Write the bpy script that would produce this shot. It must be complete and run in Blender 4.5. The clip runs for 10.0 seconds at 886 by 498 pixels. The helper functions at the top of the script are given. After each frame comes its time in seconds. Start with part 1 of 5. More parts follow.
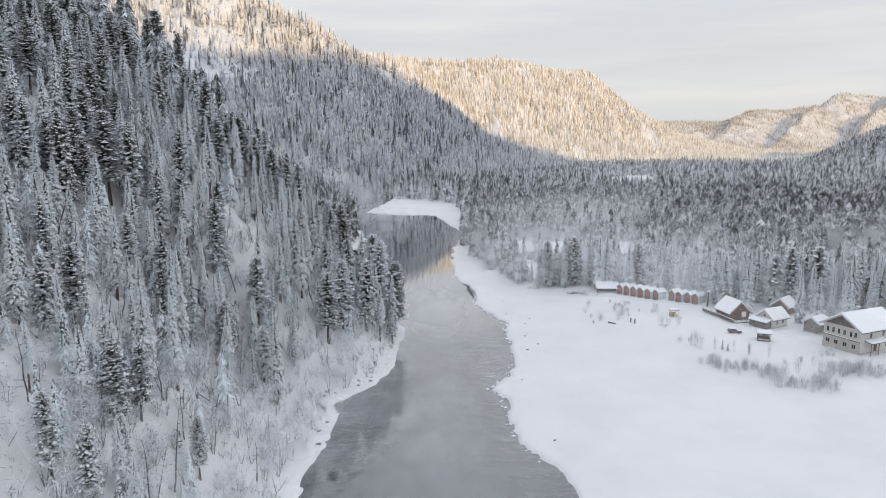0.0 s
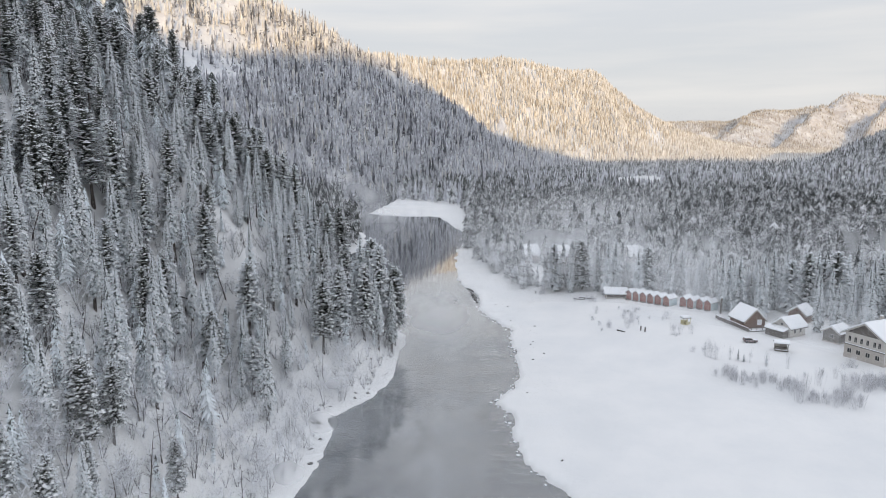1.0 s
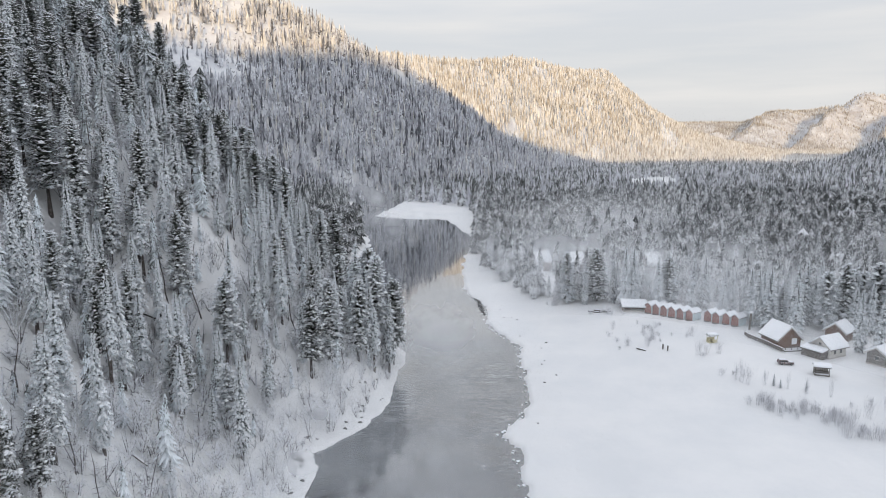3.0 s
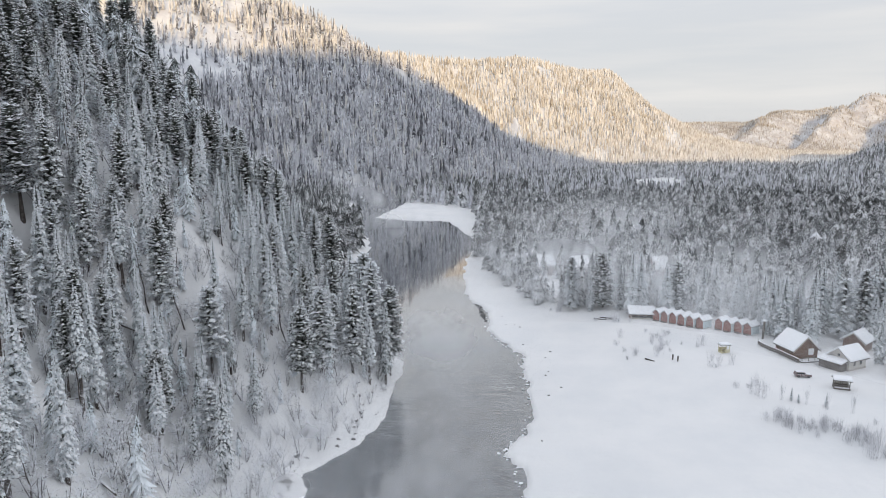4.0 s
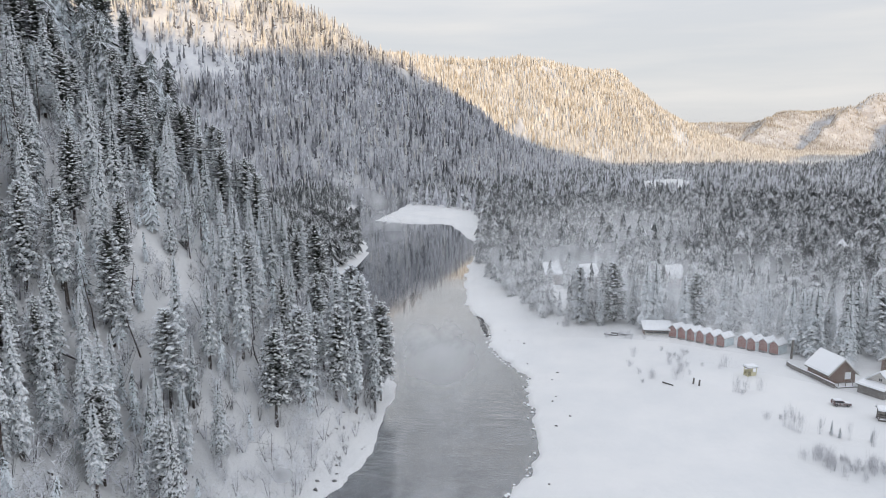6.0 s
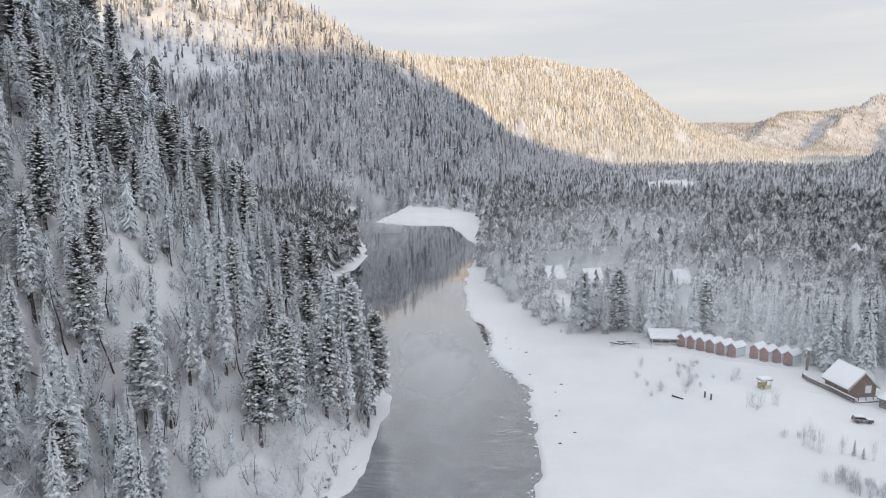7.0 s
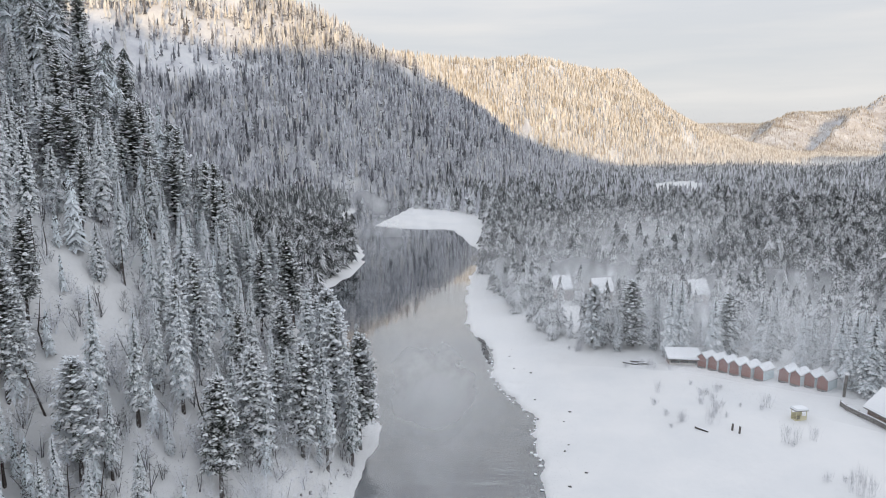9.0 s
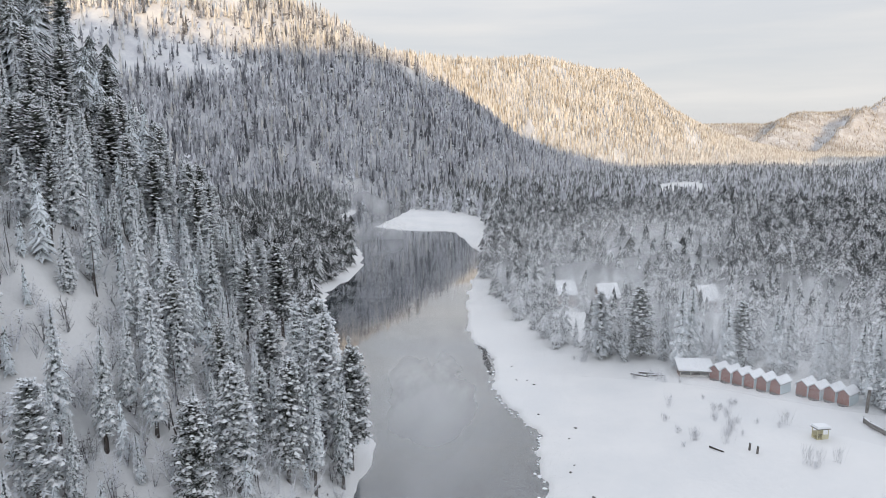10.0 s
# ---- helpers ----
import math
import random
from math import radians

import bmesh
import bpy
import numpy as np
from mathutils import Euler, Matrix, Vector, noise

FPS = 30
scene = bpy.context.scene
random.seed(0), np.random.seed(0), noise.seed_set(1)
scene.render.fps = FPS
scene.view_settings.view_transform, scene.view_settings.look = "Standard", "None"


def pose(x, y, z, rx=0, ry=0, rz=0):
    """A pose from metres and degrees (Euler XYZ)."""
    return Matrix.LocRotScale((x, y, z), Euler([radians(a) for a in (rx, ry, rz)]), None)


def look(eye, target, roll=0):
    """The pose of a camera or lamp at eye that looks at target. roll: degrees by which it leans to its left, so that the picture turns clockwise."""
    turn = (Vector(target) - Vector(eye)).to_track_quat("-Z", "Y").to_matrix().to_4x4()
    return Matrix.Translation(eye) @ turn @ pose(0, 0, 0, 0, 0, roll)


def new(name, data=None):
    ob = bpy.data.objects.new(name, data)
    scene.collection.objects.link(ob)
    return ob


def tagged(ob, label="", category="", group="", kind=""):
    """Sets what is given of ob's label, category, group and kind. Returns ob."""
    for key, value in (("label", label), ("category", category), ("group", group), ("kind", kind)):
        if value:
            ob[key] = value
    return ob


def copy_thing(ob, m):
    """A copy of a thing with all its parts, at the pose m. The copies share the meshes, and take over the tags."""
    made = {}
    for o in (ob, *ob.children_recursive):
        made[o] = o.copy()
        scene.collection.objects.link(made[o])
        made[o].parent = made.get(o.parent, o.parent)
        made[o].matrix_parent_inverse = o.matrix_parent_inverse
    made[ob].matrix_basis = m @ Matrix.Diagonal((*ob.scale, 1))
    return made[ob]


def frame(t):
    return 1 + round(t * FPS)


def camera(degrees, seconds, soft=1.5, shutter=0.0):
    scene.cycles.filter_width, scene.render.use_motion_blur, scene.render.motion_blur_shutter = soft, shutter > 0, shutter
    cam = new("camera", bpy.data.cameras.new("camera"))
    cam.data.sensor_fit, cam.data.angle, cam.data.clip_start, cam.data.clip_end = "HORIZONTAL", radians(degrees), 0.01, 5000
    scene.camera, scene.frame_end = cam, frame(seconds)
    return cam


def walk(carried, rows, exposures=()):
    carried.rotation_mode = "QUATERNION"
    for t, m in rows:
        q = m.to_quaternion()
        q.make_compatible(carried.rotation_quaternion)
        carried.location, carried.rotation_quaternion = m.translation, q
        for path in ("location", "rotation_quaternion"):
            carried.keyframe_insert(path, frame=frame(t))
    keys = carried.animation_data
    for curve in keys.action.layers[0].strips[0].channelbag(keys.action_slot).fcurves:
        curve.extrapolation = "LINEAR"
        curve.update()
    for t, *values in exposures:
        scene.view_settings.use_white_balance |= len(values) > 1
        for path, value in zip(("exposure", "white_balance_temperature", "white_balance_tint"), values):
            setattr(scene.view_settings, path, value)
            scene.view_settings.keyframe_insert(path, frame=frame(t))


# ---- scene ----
cam = camera(66.9, 10.0, soft=0.7)
METRES, EYE, TILT, LEAN, TURN = 75.0, 54.0, -9.24, 0.0, 0.0
ROWS = [
    (0.0, 0.0, 0.0, 0.0, 0.0, 0.0, 0.0),
    (0.5, 0.006, 0.0514, 0.0083, 0.22, 0.01, -0.04),
    (1.0, 0.0112, 0.0989, 0.016, 0.44, 0.01, -0.09),
    (1.5, 0.017, 0.1503, 0.0244, 0.67, 0.01, -0.14),
    (2.0, 0.0221, 0.1979, 0.032, 0.88, 0.02, -0.16),
    (2.5, 0.0275, 0.2493, 0.0404, 1.12, 0.03, -0.21),
    (4.0, 0.0417, 0.3957, 0.0638, 1.58, 0.08, -0.31),
    (4.5, 0.0466, 0.4466, 0.0722, 1.68, 0.1, -0.33),
    (5.0, 0.0505, 0.4938, 0.0797, 1.77, 0.1, -0.34),
    (5.5, 0.0549, 0.5449, 0.088, 1.87, 0.11, -0.35),
    (7.0, 0.0677, 0.6893, 0.1116, 2.14, 0.16, -0.41),
    (7.5, 0.0716, 0.7404, 0.1199, 2.23, 0.17, -0.41),
    (8.0, 0.0752, 0.7875, 0.1276, 2.32, 0.19, -0.43),
    (8.5, 0.079, 0.8384, 0.136, 2.41, 0.19, -0.45),
    (9.0, 0.0828, 0.885, 0.1437, 2.51, 0.21, -0.46),
    (9.5, 0.0865, 0.9358, 0.1522, 2.62, 0.22, -0.48),
    (10.0, 0.0895, 0.983, 0.1597, 2.74, 0.23, -0.5),
]
walk(cam, [(t, pose(0, 0, EYE, TILT, LEAN, TURN) @ pose(METRES * x, METRES * y, METRES * z, 90 + pitch, roll, yaw)) for t, x, y, z, yaw, pitch, roll in ROWS])

# ---- world, sun, exposure ----
SUN_EL, SUN_AZ = 12.0, 172.0  # degrees above the horizon; compass bearing clockwise from ahead, behind the camera
scene.view_settings.exposure = 0.0
scene.cycles.transparent_max_bounces = 24

world = bpy.data.worlds.new("winter_sky")
scene.world = world
world.use_nodes = True
wn, wl = world.node_tree.nodes, world.node_tree.links
sky = wn.new("ShaderNodeTexSky")
sky.sky_type, sky.sun_disc = "NISHITA", False
sky.sun_elevation, sky.sun_rotation = radians(SUN_EL), radians(SUN_AZ)
sky.air_density, sky.dust_density = 1.0, 2.0
wco = wn.new("ShaderNodeTexCoord")
wmap = wn.new("ShaderNodeMapping")
wmap.inputs["Scale"].default_value = (1.6, 1.6, 16.0)
wmap.inputs["Rotation"].default_value = (0.05, 0.03, 0.4)
wnoise = wn.new("ShaderNodeTexNoise")
wnoise.inputs["Scale"].default_value, wnoise.inputs["Detail"].default_value = 1.6, 5.0
wramp = wn.new("ShaderNodeValToRGB")
wramp.color_ramp.elements[0].position, wramp.color_ramp.elements[0].color = 0.36, (0.90, 0.90, 0.90, 1)
wramp.color_ramp.elements[1].position, wramp.color_ramp.elements[1].color = 0.66, (0.98, 0.98, 0.98, 1)
cloud = wn.new("ShaderNodeMix")
cloud.data_type = "RGBA"
wbright = wn.new("ShaderNodeValToRGB")
wbright.color_ramp.elements[0].position, wbright.color_ramp.elements[0].color = 0.36, (7.05, 7.15, 7.35, 1)
wbright.color_ramp.elements[1].position, wbright.color_ramp.elements[1].color = 0.70, (8.0, 7.85, 7.65, 1)
wl.new(wco.outputs["Generated"], wmap.inputs["Vector"])
wl.new(wmap.outputs["Vector"], wnoise.inputs["Vector"])
wl.new(wnoise.outputs["Fac"], wramp.inputs["Fac"])
wl.new(wnoise.outputs["Fac"], wbright.inputs["Fac"])
wl.new(wramp.outputs["Color"], cloud.inputs["Factor"])
wl.new(sky.outputs["Color"], cloud.inputs["A"])
wl.new(wbright.outputs["Color"], cloud.inputs["B"])
wsep = wn.new("ShaderNodeSeparateXYZ")
wl.new(wco.outputs["Generated"], wsep.inputs["Vector"])
wzen = wn.new("ShaderNodeMapRange")
wzen.inputs["From Min"].default_value, wzen.inputs["From Max"].default_value = 0.15, 0.9
wzen.inputs["To Min"].default_value, wzen.inputs["To Max"].default_value = 1.0, 1.36
wl.new(wsep.outputs["Z"], wzen.inputs["Value"])
wmul = wn.new("ShaderNodeVectorMath")
wmul.operation = "SCALE"
wl.new(cloud.outputs["Result"], wmul.inputs["Vector"])
wl.new(wzen.outputs["Result"], wmul.inputs["Scale"])
wblue = wn.new("ShaderNodeMix")
wblue.data_type = "RGBA"
wblue.blend_type = "MULTIPLY"
wblue.inputs["B"].default_value = (0.95, 1.0, 1.105, 1)
wl.new(wsep.outputs["Z"], wblue.inputs["Factor"])
wl.new(wmul.outputs["Vector"], wblue.inputs["A"])
wl.new(wblue.outputs["Result"], wn["Background"].inputs["Color"])
wn["Background"].inputs["Strength"].default_value = 0.104

sun = new("sun", bpy.data.lights.new("sun", "SUN"))
sun.data.energy, sun.data.angle, sun.data.color = 2.7, radians(0.5), (1.0, 0.70, 0.36)
sun.matrix_world = look((0, 0, 300), Vector((0, 0, 300)) + Vector((-math.sin(radians(SUN_AZ)) * math.cos(radians(SUN_EL)), -math.cos(radians(SUN_AZ)) * math.cos(radians(SUN_EL)), -math.sin(radians(SUN_EL)))))

# ---- materials ----


def material(name, rough=0.6, metal=0.0):
    m = bpy.data.materials.new(name)
    m.use_nodes = True
    b = m.node_tree.nodes["Principled BSDF"]
    b.inputs["Roughness"].default_value, b.inputs["Metallic"].default_value = rough, metal
    return m, m.node_tree.nodes, m.node_tree.links, b


def noise_node(n, l, scale, detail=4.0, rough=0.55, vector=None, coords="Object"):
    t = n.new("ShaderNodeTexNoise")
    t.inputs["Scale"].default_value, t.inputs["Detail"].default_value, t.inputs["Roughness"].default_value = scale, detail, rough
    if vector is None:
        vector = n.new("ShaderNodeTexCoord").outputs[coords]
    l.new(vector, t.inputs["Vector"])
    return t.outputs["Fac"]


def ramp_node(n, l, fac, stops):
    r = n.new("ShaderNodeValToRGB")
    e = r.color_ramp.elements
    while len(e) < len(stops):
        e.new(0.5)
    for k, (p, c) in enumerate(stops):
        e[k].position, e[k].color = p, (*c, 1) if len(c) == 3 else c
    l.new(fac, r.inputs["Fac"])
    return r.outputs["Color"]


def math_node(n, l, op, a, b=0.0, clamp=False):
    m = n.new("ShaderNodeMath")
    m.operation, m.use_clamp = op, clamp
    for k, v in enumerate((a, b)):
        if isinstance(v, (int, float)):
            m.inputs[k].default_value = v
        else:
            l.new(v, m.inputs[k])
    return m.outputs[0]


def mix_node(n, l, fac, a, b):
    m = n.new("ShaderNodeMix")
    m.data_type = "RGBA"
    for key, v in (("Factor", fac), ("A", a), ("B", b)):
        if isinstance(v, (int, float)):
            m.inputs[key].default_value = v
        elif isinstance(v, tuple):
            m.inputs[key].default_value = (*v, 1)
        else:
            l.new(v, m.inputs[key])
    return m.outputs["Result"]


def bump_node(n, l, b, height, strength=0.3, distance=0.05):
    u = n.new("ShaderNodeBump")
    u.inputs["Strength"].default_value, u.inputs["Distance"].default_value = strength, distance
    l.new(height, u.inputs["Height"])
    l.new(u.outputs["Normal"], b.inputs["Normal"])


def snow_material(name, tint=(0.90, 0.92, 0.945), dull=(0.85, 0.875, 0.91)):
    m, n, l, b = material(name, 0.65)
    big = noise_node(n, l, 0.09, 5)
    l.new(ramp_node(n, l, big, [(0.35, dull), (0.6, tint)]), b.inputs["Base Color"])
    fine = noise_node(n, l, 1.7, 6, 0.6)
    bump_node(n, l, b, fine, 0.35, 0.12)
    return m


def ground_material():
    """Snow with litter, twigs and bare earth showing where it is steep."""
    m, n, l, b = material("snow_ground", 0.7)
    geo = n.new("ShaderNodeNewGeometry")
    sep = n.new("ShaderNodeSeparateXYZ")
    l.new(geo.outputs["Normal"], sep.inputs["Vector"])
    steep = math_node(n, l, "SUBTRACT", 1.0, sep.outputs["Z"])
    litter = noise_node(n, l, 1.6, 9, 0.75)
    patch = noise_node(n, l, 0.07, 4, 0.5)
    amount = math_node(n, l, "MULTIPLY", math_node(n, l, "ADD", litter, math_node(n, l, "MULTIPLY", patch, 0.5)), math_node(n, l, "MULTIPLY", steep, 2.2, True))
    dirt = ramp_node(n, l, amount, [(0.42, (0, 0, 0)), (0.72, (1, 1, 1))])
    snow = ramp_node(n, l, noise_node(n, l, 0.06, 6, 0.6), [(0.35, (0.755, 0.77, 0.785)), (0.62, (0.82, 0.825, 0.83))])
    earth = ramp_node(n, l, noise_node(n, l, 2.2, 4), [(0.3, (0.11, 0.113, 0.12)), (0.7, (0.32, 0.325, 0.335))])
    # leafless brown woods on the far mountains
    place = n.new("ShaderNodeSeparateXYZ")
    l.new(n.new("ShaderNodeTexCoord").outputs["Object"], place.inputs["Vector"])
    beyond = n.new("ShaderNodeMapRange")
    beyond.inputs["From Min"].default_value, beyond.inputs["From Max"].default_value = 2300, 3100
    l.new(place.outputs["Y"], beyond.inputs["Value"])
    woods = ramp_node(n, l, noise_node(n, l, 0.018, 9, 0.7), [(0.36, (0.15, 0.15, 0.15)), (0.58, (0.85, 0.85, 0.85))])
    cover = math_node(n, l, "MULTIPLY", woods, beyond.outputs["Result"])
    snow = mix_node(n, l, cover, snow, (0.36, 0.31, 0.27))
    # grey brush over the steep wooded hill
    hill = n.new("ShaderNodeMapRange")
    hill.inputs["From Min"].default_value, hill.inputs["From Max"].default_value = 330, 460
    l.new(place.outputs["Y"], hill.inputs["Value"])
    brush = ramp_node(n, l, noise_node(n, l, 0.055, 8, 0.7), [(0.38, (0, 0, 0)), (0.60, (0.7, 0.7, 0.7))])
    brush = math_node(n, l, "MULTIPLY", brush, math_node(n, l, "MULTIPLY", hill.outputs["Result"], math_node(n, l, "MULTIPLY", steep, 5.0, True)))
    snow = mix_node(n, l, brush, snow, (0.54, 0.55, 0.60))
    l.new(mix_node(n, l, math_node(n, l, "MULTIPLY", dirt, 0.10), snow, earth), b.inputs["Base Color"])
    bump_node(n, l, b, noise_node(n, l, 0.8, 7, 0.6), 0.4, 0.25)
    return m


def needle_material(name, dark, light, snow, cover, scale=2.2, spread=0.35, soft=0.05, many=True, mottle=1.0):
    """Needles with snow or rime lying on what faces up, branch by branch."""
    m, n, l, b = material(name, 0.75)
    geo = n.new("ShaderNodeNewGeometry")
    sep = n.new("ShaderNodeSeparateXYZ")
    l.new(geo.outputs["Normal"], sep.inputs["Vector"])
    grain = math_node(n, l, "MULTIPLY", noise_node(n, l, scale, 5, 0.65), mottle)
    up = math_node(n, l, "MULTIPLY", sep.outputs["Z"], 0.45)
    chance = math_node(n, l, "MULTIPLY", geo.outputs["Random Per Island"], spread)
    if many:
        whole = math_node(n, l, "MULTIPLY", noise_node(n, l, 0.23, 2, 0.5), 0.45)
    else:
        whole = math_node(n, l, "MULTIPLY", n.new("ShaderNodeObjectInfo").outputs["Random"], 0.26)
    total = math_node(n, l, "ADD", math_node(n, l, "ADD", up, whole), math_node(n, l, "ADD", chance, grain))
    fac = ramp_node(n, l, math_node(n, l, "MULTIPLY", total, 0.5), [(0.5 * (0.8 - cover - soft), (0, 0, 0)), (0.5 * (0.8 - cover + soft), (1, 1, 1))])
    green = mix_node(n, l, geo.outputs["Random Per Island"], dark, light)
    l.new(mix_node(n, l, fac, green, snow), b.inputs["Base Color"])
    return m


def canopy_material(name, deep, middle, pale, snow, streak=1.0):
    """Rimed woods seen from afar: soft greys from tree to tree, in upright strokes."""
    m, n, l, b = material(name, 0.8)
    geo = n.new("ShaderNodeNewGeometry")
    mp = n.new("ShaderNodeMapping")
    mp.inputs["Scale"].default_value = (0.42 * streak, 0.42 * streak, 0.10 * streak)
    l.new(n.new("ShaderNodeTexCoord").outputs["Object"], mp.inputs["Vector"])
    stroke = noise_node(n, l, 1.0, 5, 0.7, mp.outputs["Vector"])
    drift = noise_node(n, l, 0.035, 3, 0.5)
    tone = math_node(n, l, "ADD", math_node(n, l, "MULTIPLY", stroke, 0.62), math_node(n, l, "ADD", math_node(n, l, "MULTIPLY", drift, 0.26), math_node(n, l, "MULTIPLY", geo.outputs["Random Per Island"], 0.16)))
    l.new(ramp_node(n, l, tone, [(0.38, deep), (0.50, middle), (0.62, pale), (0.74, snow)]), b.inputs["Base Color"])
    return m


def bark_material(name, dark, light):
    m, n, l, b = material(name, 0.85)
    g = noise_node(n, l, 5.0, 5, 0.6)
    l.new(ramp_node(n, l, g, [(0.3, dark), (0.62, light), (0.75, (0.7, 0.71, 0.73))]), b.inputs["Base Color"])
    bump_node(n, l, b, g, 0.5, 0.04)
    return m


def water_material():
    m, n, l, b = material("river_water", 0.06)
    b.inputs["IOR"].default_value = 2.0
    b.inputs["Coat Weight"].default_value, b.inputs["Coat Roughness"].default_value, b.inputs["Coat IOR"].default_value = 1.0, 0.02, 1.5
    co = n.new("ShaderNodeTexCoord").outputs["Object"]
    mp = n.new("ShaderNodeMapping")
    mp.inputs["Scale"].default_value = (0.16, 0.12, 1)
    l.new(co, mp.inputs["Vector"])
    flow = noise_node(n, l, 1.0, 6, 0.6, mp.outputs["Vector"])
    l.new(ramp_node(n, l, flow, [(0.34, (0.035, 0.045, 0.055)), (0.68, (0.085, 0.098, 0.112))]), b.inputs["Base Color"])
    # ripples lie across the current, in patches
    wm = n.new("ShaderNodeMapping")
    wm.inputs["Scale"].default_value, wm.inputs["Rotation"].default_value = (0.20, 0.48, 1), (0, 0, 0.12)
    l.new(co, wm.inputs["Vector"])
    rip = noise_node(n, l, 1.0, 5, 0.6, wm.outputs["Vector"])
    patch = ramp_node(n, l, noise_node(n, l, 0.045, 4, 0.6), [(0.40, (0.06, 0.06, 0.06)), (0.62, (1, 1, 1))])
    place = n.new("ShaderNodeSeparateXYZ")
    l.new(co, place.inputs["Vector"])
    reach = n.new("ShaderNodeMapRange")
    reach.inputs["From Min"].default_value, reach.inputs["From Max"].default_value = 215, 150
    reach.inputs["To Min"].default_value = 0.08
    l.new(place.outputs["Y"], reach.inputs["Value"])
    wave = math_node(n, l, "MULTIPLY", rip, math_node(n, l, "MULTIPLY", patch, reach.outputs["Result"]))
    bump_node(n, l, b, math_node(n, l, "ADD", wave, math_node(n, l, "MULTIPLY", flow, 0.08)), 0.8, 0.8)
    l.new(ramp_node(n, l, flow, [(0.3, (0.01, 0.01, 0.01)), (0.7, (0.035, 0.035, 0.035))]), b.inputs["Roughness"])
    return m


def wood_material(name, dark, light, frost=0.0):
    m, n, l, b = material(name, 0.8)
    co = n.new("ShaderNodeTexCoord").outputs["Object"]
    mp = n.new("ShaderNodeMapping")
    mp.inputs["Scale"].default_value = (1.2, 1.2, 7.0)
    l.new(co, mp.inputs["Vector"])
    g = noise_node(n, l, 2.0, 5, 0.6, mp.outputs["Vector"])
    col = ramp_node(n, l, g, [(0.3, dark), (0.7, light)])
    rime = ramp_node(n, l, noise_node(n, l, 1.6, 6, 0.65), [(0.5, (0, 0, 0)), (0.75, (frost, frost, frost))])
    l.new(mix_node(n, l, rime, col, (0.75, 0.77, 0.8)), b.inputs["Base Color"])
    bump_node(n, l, b, g, 0.4, 0.03)
    return m


SNOW = snow_material("fresh_snow")
GROUND = ground_material()
WATER = water_material()
# the snow colour here carries the blue of skylit shade
SPRUCE = needle_material("snowy_spruce_needles", (0.040, 0.052, 0.052), (0.150, 0.165, 0.155), (0.89, 0.95, 1.0), -0.47, 4.0, spread=0.3, soft=0.06, many=False, mottle=1.5)
PINE = needle_material("pine_needles", (0.042, 0.050, 0.044), (0.140, 0.146, 0.118), (0.89, 0.94, 1.0), -0.58, 4.0, spread=0.3, soft=0.06, many=False, mottle=1.5)
SLOPE_FAR = needle_material("slope_spruce_needles", (0.038, 0.048, 0.048), (0.12, 0.135, 0.13), (0.89, 0.95, 1.0), -0.33, 4.0, spread=0.2, soft=0.08, mottle=1.5)
SLOPE_PINE = needle_material("slope_pine_needles", (0.032, 0.040, 0.036), (0.10, 0.108, 0.092), (0.89, 0.94, 1.0), -0.50, 4.0, spread=0.2, soft=0.08, mottle=1.5)
FAR = needle_material("far_spruce_needles", (0.050, 0.057, 0.060), (0.14, 0.148, 0.15), (0.90, 0.92, 0.95), -0.46, 2.4, spread=0.20, soft=0.12, mottle=1.6)
FAR_PINE = needle_material("far_pine_needles", (0.028, 0.032, 0.031), (0.085, 0.09, 0.083), (0.88, 0.90, 0.94), -0.55, 2.4, spread=0.2, soft=0.12, mottle=1.6)
# hill woods: blue shade tinted into RIMED and HILL_DARK, sun warmth into the others
RIMED = canopy_material("rimed_shaded_woods", (0.27, 0.275, 0.30), (0.53, 0.54, 0.585), (0.78, 0.80, 0.85), (0.90, 0.92, 0.95))
RIME = canopy_material("heavily_rimed_sunlit_woods", (0.52, 0.51, 0.495), (0.71, 0.70, 0.685), (0.84, 0.835, 0.825), (0.90, 0.90, 0.90))
HILL_DARK = canopy_material("dark_shaded_woods", (0.07, 0.075, 0.085), (0.17, 0.175, 0.195), (0.45, 0.46, 0.50), (0.80, 0.82, 0.86))
SUNLIT_DARK = canopy_material("brownish_sunlit_woods", (0.20, 0.175, 0.145), (0.36, 0.325, 0.28), (0.60, 0.565, 0.52), (0.84, 0.83, 0.81))
SUNLIT_PALE = canopy_material("pale_brown_sunlit_woods", (0.33, 0.30, 0.255), (0.48, 0.445, 0.395), (0.67, 0.635, 0.59), (0.86, 0.85, 0.83))
FROST = needle_material("rimed_twigs", (0.20, 0.195, 0.205), (0.42, 0.415, 0.43), (0.84, 0.86, 0.90), 0.05, 3.0)
BRUSH = needle_material("grey_brush_twigs", (0.04, 0.038, 0.04), (0.14, 0.135, 0.14), (0.76, 0.78, 0.82), -0.28, 4.0)
SCRUB_BARK = needle_material("hoary_scrub_twigs", (0.13, 0.126, 0.135), (0.32, 0.31, 0.33), (0.82, 0.84, 0.89), -0.05, 3.0)
TWIG = needle_material("bare_twigs", (0.30, 0.30, 0.315), (0.50, 0.50, 0.52), (0.82, 0.83, 0.86), 0.0, 2.5)
BARK = bark_material("dark_bark", (0.03, 0.026, 0.024), (0.12, 0.10, 0.09))
LOG = wood_material("weathered_log", (0.11, 0.068, 0.050), (0.27, 0.175, 0.130), 0.35)
RED_WOOD = wood_material("red_brown_board", (0.20, 0.075, 0.055), (0.34, 0.145, 0.110), 0.35)
PALE = wood_material("pale_painted_board", (0.50, 0.48, 0.45), (0.66, 0.64, 0.60), 0.5)
